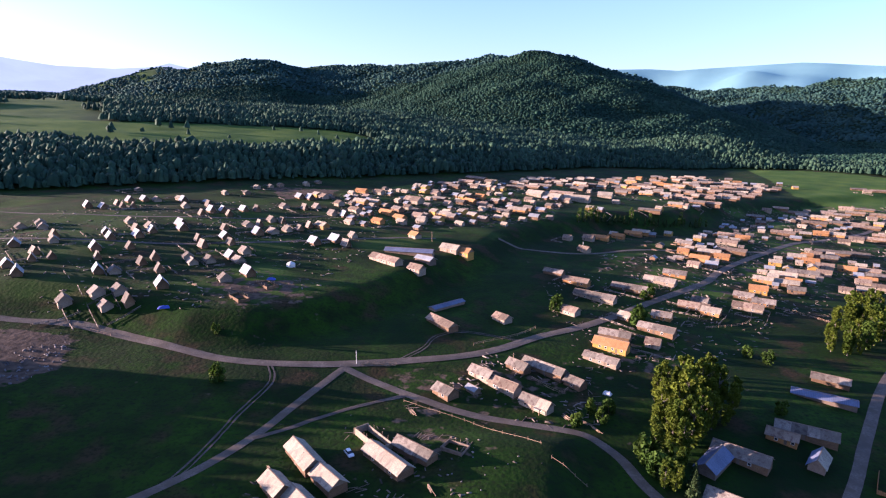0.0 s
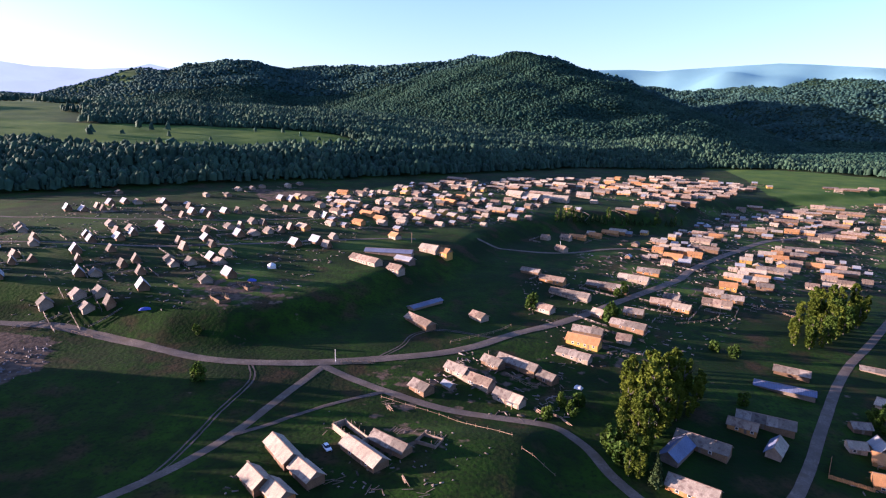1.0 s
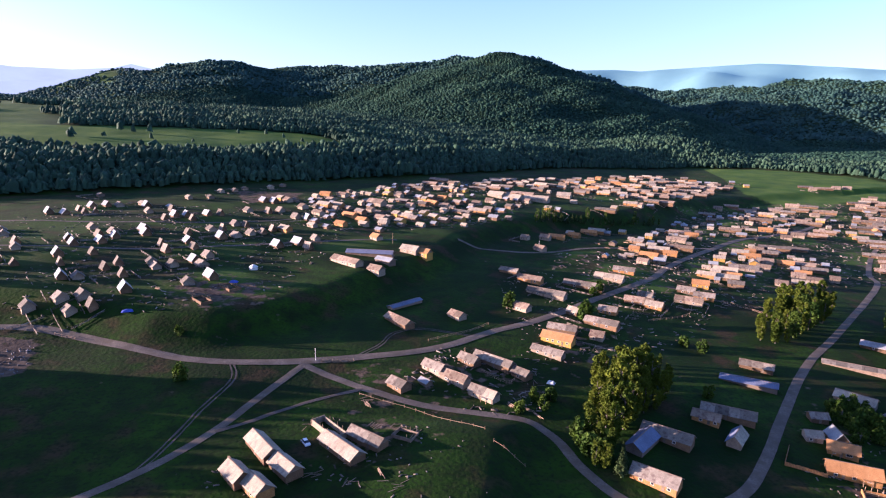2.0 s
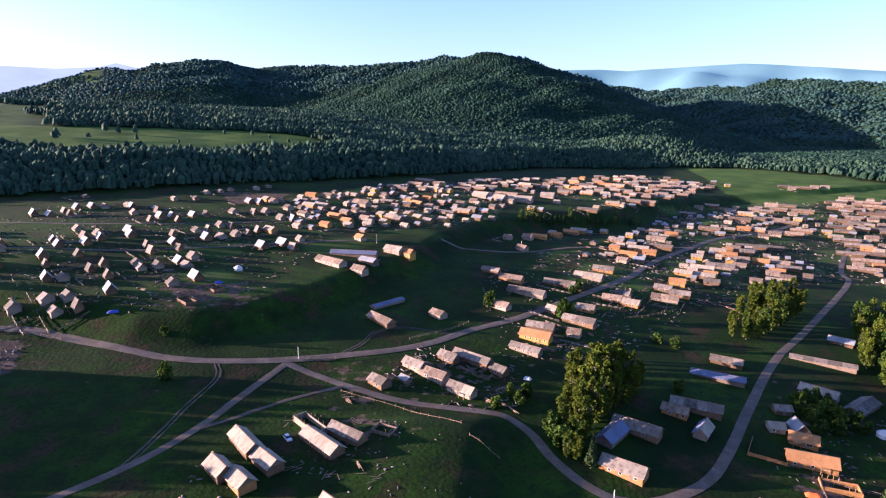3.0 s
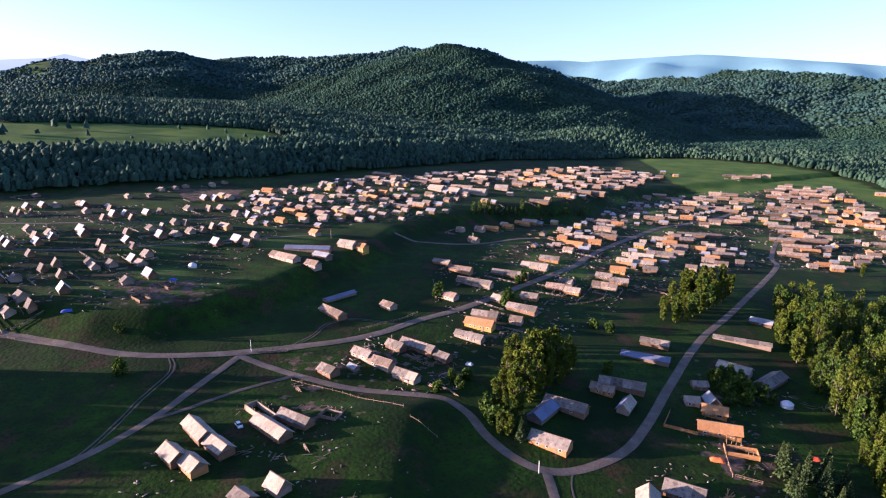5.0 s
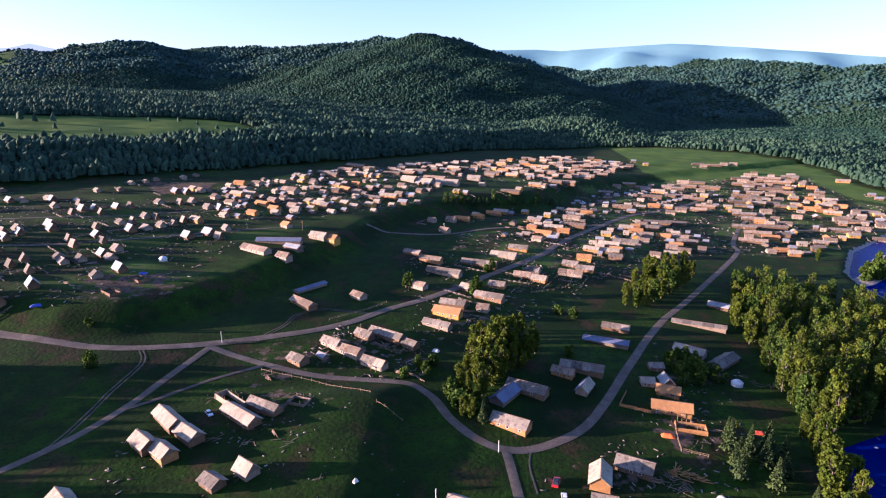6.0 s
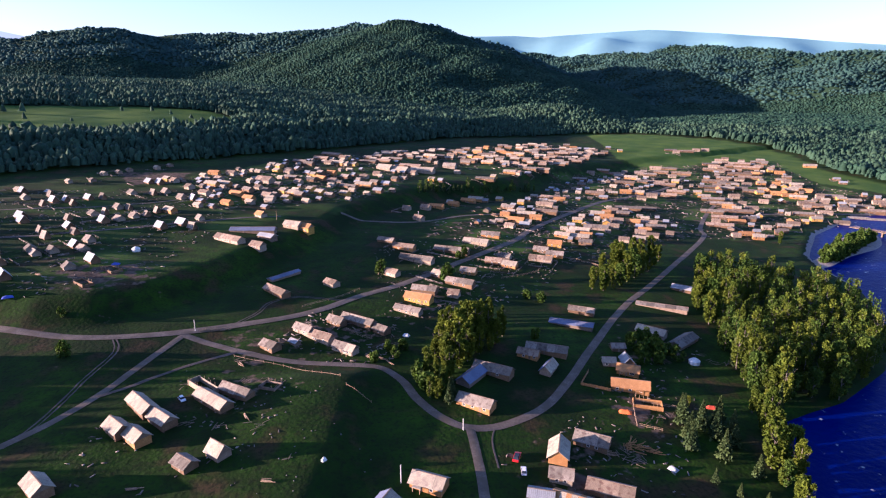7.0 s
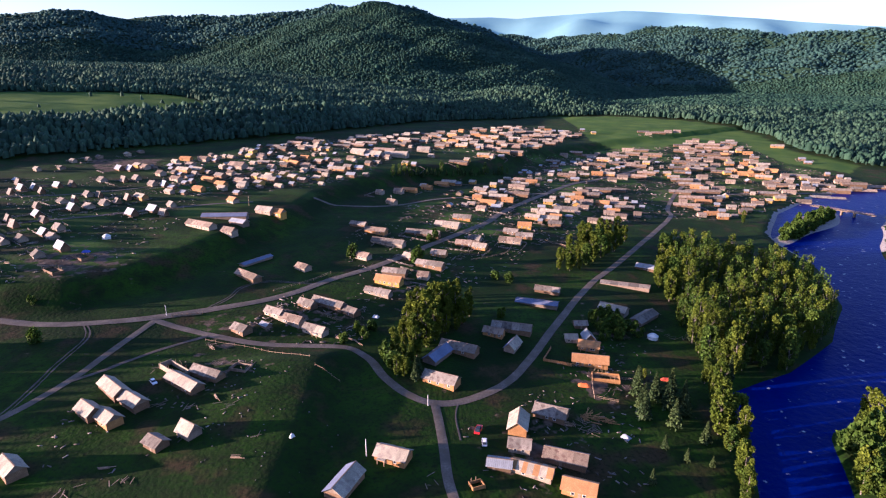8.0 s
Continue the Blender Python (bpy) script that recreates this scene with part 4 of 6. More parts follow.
# houses that can be told apart: place and length
UPPER_A = [(-114, 537, 8), (-107, 531, 8), (-101, 535, 6), (-88, 501, 8), (-86, 538, 6), (-79, 540, 6), (-70, 543, 9), (-79, 575, 11), (-62, 572, 12), (-78, 508, 5),
         (-72, 517, 14), (-60, 519, 9), (-50, 511, 7), (-69, 433, 6), (-71, 475, 14), (-62, 463, 6), (-58, 469, 6), (-46, 479, 13), (-38, 492, 11), (-30, 504, 8),
         (-23, 496, 7), (-14, 524, 7), (-7, 489, 10), (-20, 473, 12), (-14, 480, 7), (-34, 460, 10), (-49, 443, 9), (-4, 465, 10), (0, 483, 13), (7, 475, 9)]
UPPER_B = [(16, 499, 9), (16, 548, 9), (25, 558, 14), (36, 550, 15), (4, 532, 9), (-4, 558, 16), (12, 582, 8), (18, 572, 8), (25, 586, 8), (36, 586, 10),
         (50, 569, 11), (51, 519, 16), (46, 487, 13), (24, 486, 12), (32, 477, 10), (-19, 622, 10), (-19, 590, 12), (-8, 585, 10), (1, 608, 8), (2, 661, 17),
         (12, 643, 13), (26, 684, 17), (34, 650, 12), (45, 650, 14), (52, 689, 13), (39, 720, 22), (-85, 414, 9)]
CREST_A = [(57, 692, 13), (53, 644, 10), (62, 642, 12), (81, 675, 19), (100, 682, 16), (139, 742, 17), (116, 702, 20), (125, 606, 11), (129, 650, 20), (156, 697, 15),
         (69, 571, 11), (59, 582, 8), (84, 587, 10), (77, 539, 10), (88, 535, 14), (100, 561, 8), (77, 501, 14), (66, 527, 14), (140, 567, 10), (148, 561, 9),
         (178, 615, 7), (202, 581, 19), (214, 590, 9), (244, 626, 12), (251, 622, 12), (268, 630, 11), (207, 797, 15), (199, 751, 16), (217, 781, 13), (224, 774, 11)]
CREST_B = [(224, 746, 14), (209, 726, 12), (213, 708, 15), (235, 737, 14), (235, 693, 13), (251, 739, 14), (270, 749, 15), (294, 787, 13), (253, 678, 8), (272, 693, 14),
         (277, 677, 17), (303, 745, 17), (281, 660, 15), (293, 660, 20), (338, 801, 10), (313, 715, 16), (326, 711, 16), (351, 743, 15), (337, 777, 14), (274, 843, 8),
         (167, 733, 14), (180, 739, 16), (246, 786, 13), (251, 765, 15), (267, 783, 11), (284, 796, 12), (359, 791, 16), (386, 819, 16), (305, 778, 13)]
LOWER_A = [(99, 468, 8), (117, 473, 10), (129, 483, 13), (148, 511, 9), (149, 501, 10), (169, 523, 14), (179, 533, 12), (187, 529, 12), (206, 539, 9), (217, 502, 9),
         (197, 477, 13), (186, 453, 8), (206, 468, 11), (206, 453, 13), (190, 432, 13), (178, 413, 10), (192, 416, 13), (211, 442, 10), (239, 495, 25), (229, 465, 16),
         (261, 536, 15), (264, 519, 11), (385, 708, 15), (410, 727, 15), (423, 719, 23), (352, 669, 16), (334, 623, 11), (422, 687, 17), (421, 664, 13), (321, 557, 15)]
LOWER_B = [(321, 536, 14), (344, 560, 14), (392, 626, 17), (452, 699, 19), (496, 733, 24), (511, 724, 20), (507, 686, 19), (484, 670, 15), (461, 687, 15), (423, 638, 14),
         (439, 635, 16), (443, 620, 19), (468, 636, 13), (365, 535, 15), (384, 547, 14), (405, 556, 19), (432, 576, 15), (375, 563, 12), (363, 567, 12)]
TOWN_ROWS_A = [(324, 487, 22), (345, 489, 17), (282, 448, 11), (285, 435, 18), (233, 397, 13), (311, 430, 15), (314, 417, 15), (332, 431, 8), (333, 419, 6), (306, 463, 13),
         (594, 749, 19), (624, 772, 16), (649, 791, 16), (584, 725, 23), (572, 696, 22), (635, 739, 22), (628, 712, 25), (681, 754, 21), (583, 667, 22), (613, 679, 21),
         (545, 647, 17), (517, 629, 20), (529, 615, 17), (556, 631, 17), (580, 643, 20), (488, 599, 18), (481, 577, 17), (519, 586, 21), (529, 570, 19), (485, 544, 18)]
TOWN_ROWS_B = [(454, 538, 21), (449, 516, 20), (471, 511, 10), (411, 477, 19), (441, 481, 25), (466, 490, 20), (408, 453, 17), (383, 425, 17), (412, 440, 14), (431, 447, 13),
         (545, 602, 17), (505, 586, 14), (455, 569, 13)]
RIVER_ROWS = [(599, 526, 18), (597, 512, 14), (595, 497, 18), (588, 478, 17), (586, 459, 22), (623, 487, 23), (624, 472, 18), (627, 457, 25), (617, 462, 12), (496, 436, 14),
         (527, 458, 19), (545, 488, 19), (536, 499, 15), (560, 468, 20), (516, 426, 20), (554, 445, 16), (566, 437, 15), (675, 591, 14), (503, 460, 17), (458, 421, 16),
         (443, 415, 13), (555, 528, 14), (688, 615, 13), (728, 706, 14), (653, 467, 18)]
MEADOW_ROWS = [(443, 936, 12), (445, 911, 11), (458, 886, 14), (462, 866, 13), (474, 853, 13), (505, 903, 12), (507, 865, 11), (448, 894, 11), (598, 864, 17), (592, 837, 16),
         (615, 845, 17), (637, 851, 17), (653, 850, 14)]
EDGE = [(-266, 520, 6), (-191, 521, 6), (-175, 530, 6), (-176, 563, 6), (-166, 573, 6), (-160, 586, 6), (-138, 600, 6), (-129, 615, 6), (-216, 487, 6), (-190, 477, 6)]
settled = []


def settle(rows, yaw):
    """Sets a house down at each place, in the turn of its quarter."""
    for x, y, long in rows:
        kinds, size = (SHEDS, 7) if long < 8 else (HOMES, 11.3) if long < 15 else (BARNS + HOMES[1:2], 14.3)
        settled.append((x, y))
        put(kinds, x, y, yaw + spare.gauss(0, 4), long / size, spare.uniform(0.9, 1.15), spare.uniform(0.9, 1.1))


settle(UPPER_A, -42)
settle(UPPER_B, -42)
settle(CREST_A, -37)
settle(CREST_B, -37)
settle(LOWER_A, -33)
settle(LOWER_B, -33)
settle(TOWN_ROWS_A, -30)
settle(TOWN_ROWS_B, -30)
settle(EDGE, -45)
settle(RIVER_ROWS, -28)
settle(MEADOW_ROWS, -22)


def taken(x, y):
    return on_lane(x, y) or min(math.hypot(x - a, y - b) for a, b in settled) < 9.5


# small sheds in the yards between them
quarter([(-98, 558), (-28, 650), (103, 740), (129, 637), (94, 506), (42, 452), (-2, 440), (-60, 405)], 15, 11, -42, SHEDS, 0.4, taken)
quarter([(103, 758), (300, 880), (433, 951), (484, 864), (330, 680), (227, 690), (133, 660)], 16, 12, -35, SHEDS, 0.4, taken)
quarter([(130, 420), (239, 545), (285, 560), (304, 513), (196, 417), (170, 385)], 14, 10, -33, SHEDS, 0.35, taken)
quarter([(232, 560), (314, 640), (461, 740), (525, 678), (444, 564), (360, 545), (290, 520)], 15, 11, -32, SHEDS, 0.5, taken)
quarter([(597, 761), (700, 770), (640, 640), (600, 560), (463, 470), (410, 490), (480, 600)], 16, 11.5, -30, HOMES + SHEDS, 0.5, taken)
quarter([(387, 453), (463, 460), (634, 556), (661, 516), (640, 470), (531, 440), (470, 425), (400, 380), (337, 385)], 16, 11.5, -28, HOMES + SHEDS, 0.5, taken)
quarter([(262, 470), (318, 500), (345, 440), (315, 385), (240, 362), (205, 362), (215, 400)], 15, 11, -30, HOMES + SHEDS, 0.5, taken)


def far_houses(rows):
    """The houses too far off to tell their parts: walls and roofs in one mesh."""
    verts, faces, mats = [], [], []
    for x, y, a, long, wide, tone in rows:
        z, c, s, h, w = at_ground(x, y), math.cos(a), math.sin(a), long / 2, wide / 2
        e, r, o = 2.6, 4.4, 0.5
        base = len(verts)
        local = [(i * h, j * w, k) for k in (-1.5, e) for j in (-1, 1) for i in (-1, 1)] + [(-h, 0, r), (h, 0, r)]
        local += [(i * (h + o), j * (w + o), e - 0.3) for j in (-1, 1) for i in (-1, 1)] + [(-h - o, 0, r + 0.12), (h + o, 0, r + 0.12)]
        verts += [(x + u * c - v * s, y + u * s + v * c, z + q) for u, v, q in local]
        for f, mm in (((0, 1, 5, 4), 0), ((3, 2, 6, 7), 0), ((1, 3, 7, 9, 5), 0), ((2, 0, 4, 8, 6), 0), ((10, 11, 15, 14), 1), ((13, 12, 14, 15), 1)):
            faces.append(tuple(base + q for q in f))
            mats.append(0 if mm == 0 else 1 + int(tone * 3))
    me = bpy.data.meshes.new("far_houses")
    me.from_pydata(verts, [], faces)
    for m in (LOGS, ROOF, RED_ROOF, PALE_ROOF):
        me.materials.append(m)
    me.polygons.foreach_set("material_index", mats)
    return tagged(new("far_houses", me), "crowded log houses at the far end of the village", "houses", kind="stuff")


far_houses(far_rows)


# ---- single trees ----
def trunk_mesh(name, height, girth, seed, limbs=6):
    """A tapered trunk with a few limbs."""
    rnd = random.Random(seed)
    verts, faces = [], []

    def tube(points, r0, r1):
        base, first = len(verts), len(faces)
        for k, p in enumerate(points):
            r = r0 + (r1 - r0) * k / (len(points) - 1)
            verts.extend((p[0] + r * math.cos(a), p[1] + r * math.sin(a), p[2]) for a in (i * math.pi / 3 for i in range(6)))
            if k:
                b = base + 6 * (k - 1)
                faces.extend((b + i, b + (i + 1) % 6, b + 6 + (i + 1) % 6, b + 6 + i) for i in range(6))

        if base:  # a limb grows out of the trunk: it shares a corner with it
            root = min(range(30), key=lambda i: (Vector(verts[i]) - Vector(points[0])).length)
            faces[first:] = [tuple(root if i == base else i for i in f) for f in faces[first:]]

    tube([(rnd.uniform(-0.2, 0.2) * k / 3, rnd.uniform(-0.2, 0.2) * k / 3, -0.6 + (height * 0.85 + 0.6) * k / 4) for k in range(5)], girth, girth * 0.25)
    for k in range(limbs):
        a, z = rnd.uniform(0, 6.28), height * rnd.uniform(0.22, 0.6)
        r = height * rnd.uniform(0.12, 0.2)
        tube([(0, 0, z), (0.5 * r * math.cos(a), 0.5 * r * math.sin(a), z + 0.5 * r), (r * math.cos(a), r * math.sin(a), z + 1.2 * r)], girth * 0.4, girth * 0.1)
    return solid(name, verts, faces, BARK, True)


def leaf_mesh(name, centres, sizes, material, seed, droop=0.0):
    """A crown of many small bent sprays of leaves."""
    g = np.random.default_rng(seed)
    n = len(centres)
    out = g.normal(0, 1, (n, 3))
    out /= np.linalg.norm(out, axis=1)[:, None]
    side = np.cross(out, g.normal(0, 1, (n, 3)))
    side /= np.linalg.norm(side, axis=1)[:, None]
    up = np.cross(side, out)
    up[:, 2] -= droop
    s = sizes[:, None]
    bend = out * s * 0.3
    v = np.stack([centres - side * s * 0.55 - bend, centres - up * s * 0.6 + bend * 0.4, centres + side * s * 0.5 - bend, centres + up * s * 0.65 + bend * 0.4], 1)
    k = 4 * np.arange(n)[:, None, None]
    t = (np.array([(0, 1, 3), (1, 2, 3)])[None] + k).reshape(-1, 3)
    return quick(name, v.reshape(-1, 3), t, material)


def broadleaf(name, height, spread, material, seed, leaves, label, category="tree", low=0.09):
    g = np.random.default_rng(seed)
    lobes = max(9, int(height * 1.7))
    zc = height * (low + (0.93 - low) * g.uniform(0, 1, lobes) ** 0.85)
    reach = spread * np.sin(np.pi * np.clip((zc / height - low * 0.4) / (1.06 - low * 0.4), 0.05, 1)) ** 0.7
    a = g.uniform(0, 6.28, lobes)
    mid = np.stack([np.cos(a) * reach * 0.62, np.sin(a) * reach * 0.62, zc], 1)
    size = spread * g.uniform(0.24, 0.46, lobes)
    pick = g.integers(0, lobes, leaves)
    d = g.normal(0, 1, (leaves, 3))
    d /= np.linalg.norm(d, axis=1)[:, None]
    c = mid[pick] + d * (size[pick] * g.uniform(0.55, 1.08, leaves))[:, None] * np.array([1, 1, 1.15])
    top = new(name)
    top.empty_display_size = 0.5
    part("trunk", trunk_mesh("trunk", height, 0.018 * height, seed), top)
    part("crown", leaf_mesh("crown", c, g.uniform(0.48, 1.1, leaves) * (0.65 + height / 45) * 0.86 * (2300 / max(leaves, 1200)) ** 0.25, material, seed), top)
    return tagged(top, label, category, "village trees")


def spruce(name, height, spread, seed, leaves, label):
    g = np.random.default_rng(seed)
    u = g.uniform(0, 1, leaves) ** 0.75
    a = g.uniform(0, 6.28, leaves)
    tier = 0.75 + 0.25 * np.cos(u * 40)
    r = spread * (1 - u) * tier * g.uniform(0.55, 1.05, leaves) + 0.08
    c = np.stack([np.cos(a) * r, np.sin(a) * r, height * (0.07 + 0.93 * u) - 0.12 * r], 1)
    top = new(name)
    top.empty_display_size = 0.5
    part("trunk", trunk_mesh("trunk", height, 0.015 * height, seed, 0), top)
    part("crown", leaf_mesh("crown", c, g.uniform(0.6, 1.15, leaves) * (1.1 - 0.6 * u), NEEDLES, seed, 0.4), top)
    return tagged(top, label, "tree", "village trees")


TALL = [broadleaf("poplar", 22, 3.9, POPLAR_LEAVES, 31, 2700, "tall poplar with sunlit yellow-green leaves"),
        broadleaf("poplar", 19, 4.1, POPLAR_LEAVES, 32, 2400, "broad poplar with olive green leaves"),
        broadleaf("birch", 17, 3.2, POPLAR_LEAVES, 33, 1700, "slim birch with yellow-green leaves"),
        broadleaf("willow", 14, 4.0, SHRUB_LEAVES, 34, 1300, "round dark green willow near the river")]
SIMPLE = [broadleaf("aspen", 19, 4.4, POPLAR_LEAVES, 36, 520, "leafy aspen in a dense stand"), broadleaf("aspen", 16, 4.0, SHRUB_LEAVES, 37, 460, "dark leafy aspen in a dense stand")]
SPRUCES = [spruce("spruce", 12, 3.1, 41, 1300, "narrow dark green spruce tree"), spruce("spruce", 9, 2.6, 42, 900, "young green spruce in the grass")]
SHRUBS = [broadleaf("shrub", 3.6, 2.1, SHRUB_LEAVES, 51, 420, "rounded green shrub in the grass", "shrub", 0.02),
          broadleaf("shrub", 5.5, 3.0, SHRUB_LEAVES, 52, 700, "large spreading willow shrub", "shrub", 0.02)]


def plant(patterns, x, y, s=1.0, tall=1.0):
    pattern = patterns[spare.randrange(len(patterns))]
    m = pose(x, y, at_ground(x, y) - 0.15, 0, 0, spare.uniform(0, 360)) @ Matrix.Diagonal((s, s, s * tall, 1))
    if pattern.name in used:
        return copy_thing(pattern, m)
    used.add(pattern.name)
    pattern.matrix_basis = m
    return pattern


# the clump by the bend
for x, y, s in [(66, 168, 0.62), (68, 154, 0.45), (72, 161, 0.6), (71, 174, 0.7), (76, 179, 1.0), (80, 186, 1.05), (85, 191, 1.1), (79, 196, 0.95), (91, 197, 1.0),
                (86, 204, 1.0), (96, 205, 0.95), (102, 213, 0.85), (92, 213, 0.85), (75, 188, 0.8), (108, 221, 0.7), (72, 182, 0.75), (82, 178, 0.9), (87, 184, 0.9), (98, 212, 0.8), (84, 211, 0.75), (80, 203, 0.8), (92, 204, 0.95), (69, 164, 0.6), (65, 155, 0.55), (97, 199, 0.9), (102, 204, 0.85), (106, 212, 0.8), (88, 199, 1.0), (76, 170, 0.7), (94, 190, 0.8), (100, 193, 0.8), (105, 199, 0.8), (110, 207, 0.75)]:
    plant(TALL[:3], x, y, s * 1.1)
for x, y, s in [(72, 151, 0.8), (74, 156, 0.9), (65, 160, 0.7), (98, 196, 0.8)]:
    plant(SPRUCES, x, y, s)
for x, y, s in [(104, 226, 0.85), (98, 222, 0.9), (110, 231, 0.75), (92, 220, 0.85), (114, 226, 0.7), (118, 234, 0.6), (107, 219, 0.85)]:
    plant(TALL[:2], x, y, s)
# the copse along the lane
for x, y, s in [(186, 270, 0.62), (192, 267, 0.7), (198, 275, 0.8), (205, 284, 0.85), (212, 290, 0.9), (221, 296, 0.85), (230, 304, 0.9), (239, 310, 0.85), (249, 321, 0.8),
                (260, 332, 0.7), (271, 342, 0.55), (233, 317, 0.8), (219, 307, 0.85), (205, 297, 0.75), (196, 286, 0.7), (243, 327, 0.7), (200, 270, 0.6), (208, 277, 0.7), (216, 283, 0.75), (225, 290, 0.75), (234, 297, 0.8), (243, 304, 0.75), (252, 313, 0.7), (262, 324, 0.65), (212, 301, 0.7), (226, 312, 0.75), (252, 332, 0.6), (190, 279, 0.6)]:
    plant(TALL, x, y, s * 1.3)
# the riverside wood
RIVERSIDE = [(236, 244), (221, 200), (203, 158), (193, 138), (183, 113), (166, 84), (154, 60), (170, 66), (183, 94), (199, 124), (219, 140), (243, 136), (272, 143), (306, 172), (330, 215), (338, 255), (318, 285), (298, 300), (272, 290)]
for j in range(42):
    for i in range(32):
        x, y = 150 + i * 6.1 + spare.uniform(-2.4, 2.4), 62 + j * 6.1 + spare.uniform(-2.4, 2.4)
        if bool(inside(x, y, RIVERSIDE)) and at_ground(x, y) > WATER + 0.6 and spare.random() < 0.86:
            plant((TALL if (x - 0.55 * y) < 118 or y < 160 else SIMPLE) if spare.random() < 0.93 else SPRUCES, x, y, spare.uniform(0.68, 1.0) * (0.8 if y < 110 else 1), spare.uniform(1.0, 1.35))
for x, y, s in [(158, 128, 1.35), (151, 112, 1.3), (149, 95, 0.6), (153, 88, 0.55), (160, 84, 0.6), (135, 80, 0.6), (165, 118, 1.3), (160, 106, 1.25), (156, 120, 1.1), (170, 124, 1.4), (166, 96, 1.2), (153, 118, 1.0), (163, 124, 1.3), (168, 112, 1.3), (172, 118, 1.2), (161, 134, 1.0)]:
    plant(SPRUCES, x, y, s)
for x, y, s in [(166, 78, 0.9), (160, 68, 0.85), (172, 92, 0.95), (174, 100, 1.0), (180, 108, 1.0), (168, 80, 0.9), (186, 118, 1.0), (163, 134, 0.5), (168, 140, 0.5)]:
    plant(TALL[:3], x, y, s)
# the far bank
for k in range(90):
    x, y = spare.uniform(198, 262), spare.uniform(35, 100)
    if at_ground(x, y) > WATER + 0.6:
        plant(TALL if k % 2 else SHRUBS, x, y, spare.uniform(0.7, 1.0) if k % 2 else spare.uniform(1.0, 1.8))
for k in range(60):
    x, y = spare.uniform(405, 560), spare.uniform(225, 390)
    if at_ground(x, y) > WATER + 0.8 and float(off_line(x, y, RIVER)) < 0:
        plant(SHRUBS if k % 3 else TALL[2:], x, y, spare.uniform(0.5, 1.1) if k % 3 else 0.5)
# shrubs on the island
for k in range(80):
    u, v = spare.gauss(-14, 30), spare.gauss(-3, 4.5)
    x, y = 447 + u * 0.86 - v * 0.51, 348 + u * 0.51 + v * 0.86
    if at_ground(x, y) > WATER + 0.3:
        plant(SHRUBS, x, y, spare.uniform(0.8, 1.5))
plant(TALL[2:], 398, 366, 0.6)
# shrubs along the foot of the terrace and in the yards
for x, y, s in [(65, 161, 1.2), (64, 167, 1.3), (68, 158, 1.1), (-94, 236, 0.6), (-80, 199, 0.9), (146, 252, 0.9), (99, 287, 1.4), (118, 331, 1.2), (60, 301, 1.2), (126, 204, 0.8), (140, 258, 0.8), (187, 178, 1), (177, 196, 1), (182, 190, 1), (172, 190, 1.1), (175, 184, 1.2), (170, 182, 0.9), (179, 181, 1.1), (184, 184, 0.9), (176, 176, 0.8), (168, 175, 0.8), (181, 199, 1.0), (171, 196, 0.9), (186, 195, 0.8), (46, 186, 0.7), (53, 196, 0.8), (56, 190, 0.7), (60, 197, 0.8)]:
    plant(SHRUBS, x, y, s)
for x, y, s in [(119, 520, 0.85), (125, 526, 0.73), (127, 529, 0.8), (133, 535, 0.89), (139, 536, 0.96), (141, 539, 1.05), (147, 542, 0.97), (149, 544, 0.94), (153, 541, 1.05), (159, 547, 1.05), (164, 550, 0.86), (168, 549, 1.07), (172, 549, 0.75), (176, 555, 0.87), (181, 553, 0.9), (189, 554, 0.73), (195, 558, 0.77), (200, 561, 0.9), (203, 559, 0.84), (210, 565, 0.73), (212, 563, 0.83), (217, 565, 0.53), (223, 571, 0.54), (227, 570, 0.56), (230, 574, 0.85), (234, 576, 0.52), (242, 579, 0.85), (249, 584, 0.9), (249, 580, 0.74), (253, 583, 0.66), (260, 585, 0.52)]:
    plant(SPRUCES + SIMPLE[1:], x, y, s)
# unseen trees added west of the field to throw shade over the grass
wx, wy = rng.uniform(-216, -174, 90), rng.uniform(108, 200, 90)
v, t = lumps(np.stack([wx, wy, ground(wx, wy) - 0.3], -1), 14.5 * rng.uniform(0.8, 1.1, 90), rng, 2, 0.3, 5)
tagged(new("wood", quick("wood", v, t, FOREST_LEAVES)), "unseen trees added to shade the field", "forest", kind="stuff")


# the riverside wood goes on downstream, added out of view to shade the water
wx, wy = rng.uniform(118, 152, 60), rng.uniform(-30, 56, 60)
v, t = lumps(np.stack([wx, wy, ground(wx, wy) - 0.3], -1), 15 * rng.uniform(0.7, 1.1, 60), rng, 2, 0.28, 5)
tagged(new("wood", quick("wood", v, t, POPLAR_LEAVES)), "unseen riverside wood added to shade the water", "forest", kind="stuff")


# ---- smaller things ----
def bar_mesh(name, length, thick, material):
    """A rough six-sided log along x."""
    verts, faces = [], []
    for k, x in enumerate((0, length)):
        r = thick / 2 * (1.0 if k == 0 else 0.85)
        verts += [(x, r * math.cos(i * math.pi / 3), r * math.sin(i * math.pi / 3)) for i in range(6)]
    faces = [(i, (i + 1) % 6, 6 + (i + 1) % 6, 6 + i) for i in range(6)] + [tuple(range(5, -1, -1)), tuple(range(6, 12))]
    return solid(name, verts, faces, material)


POST = bar_mesh("post", 1.5, 0.16, TIMBER)
RAILS = {}
LOG = [bar_mesh("log", n, 0.24, m) for n, m in ((3.6, TIMBER), (4.6, TIMBER), (3.0, BOARD))]
PLANK = solid("plank", *block(0, 3.2, -0.1, 0.1, 0, 0.05), BOARD)


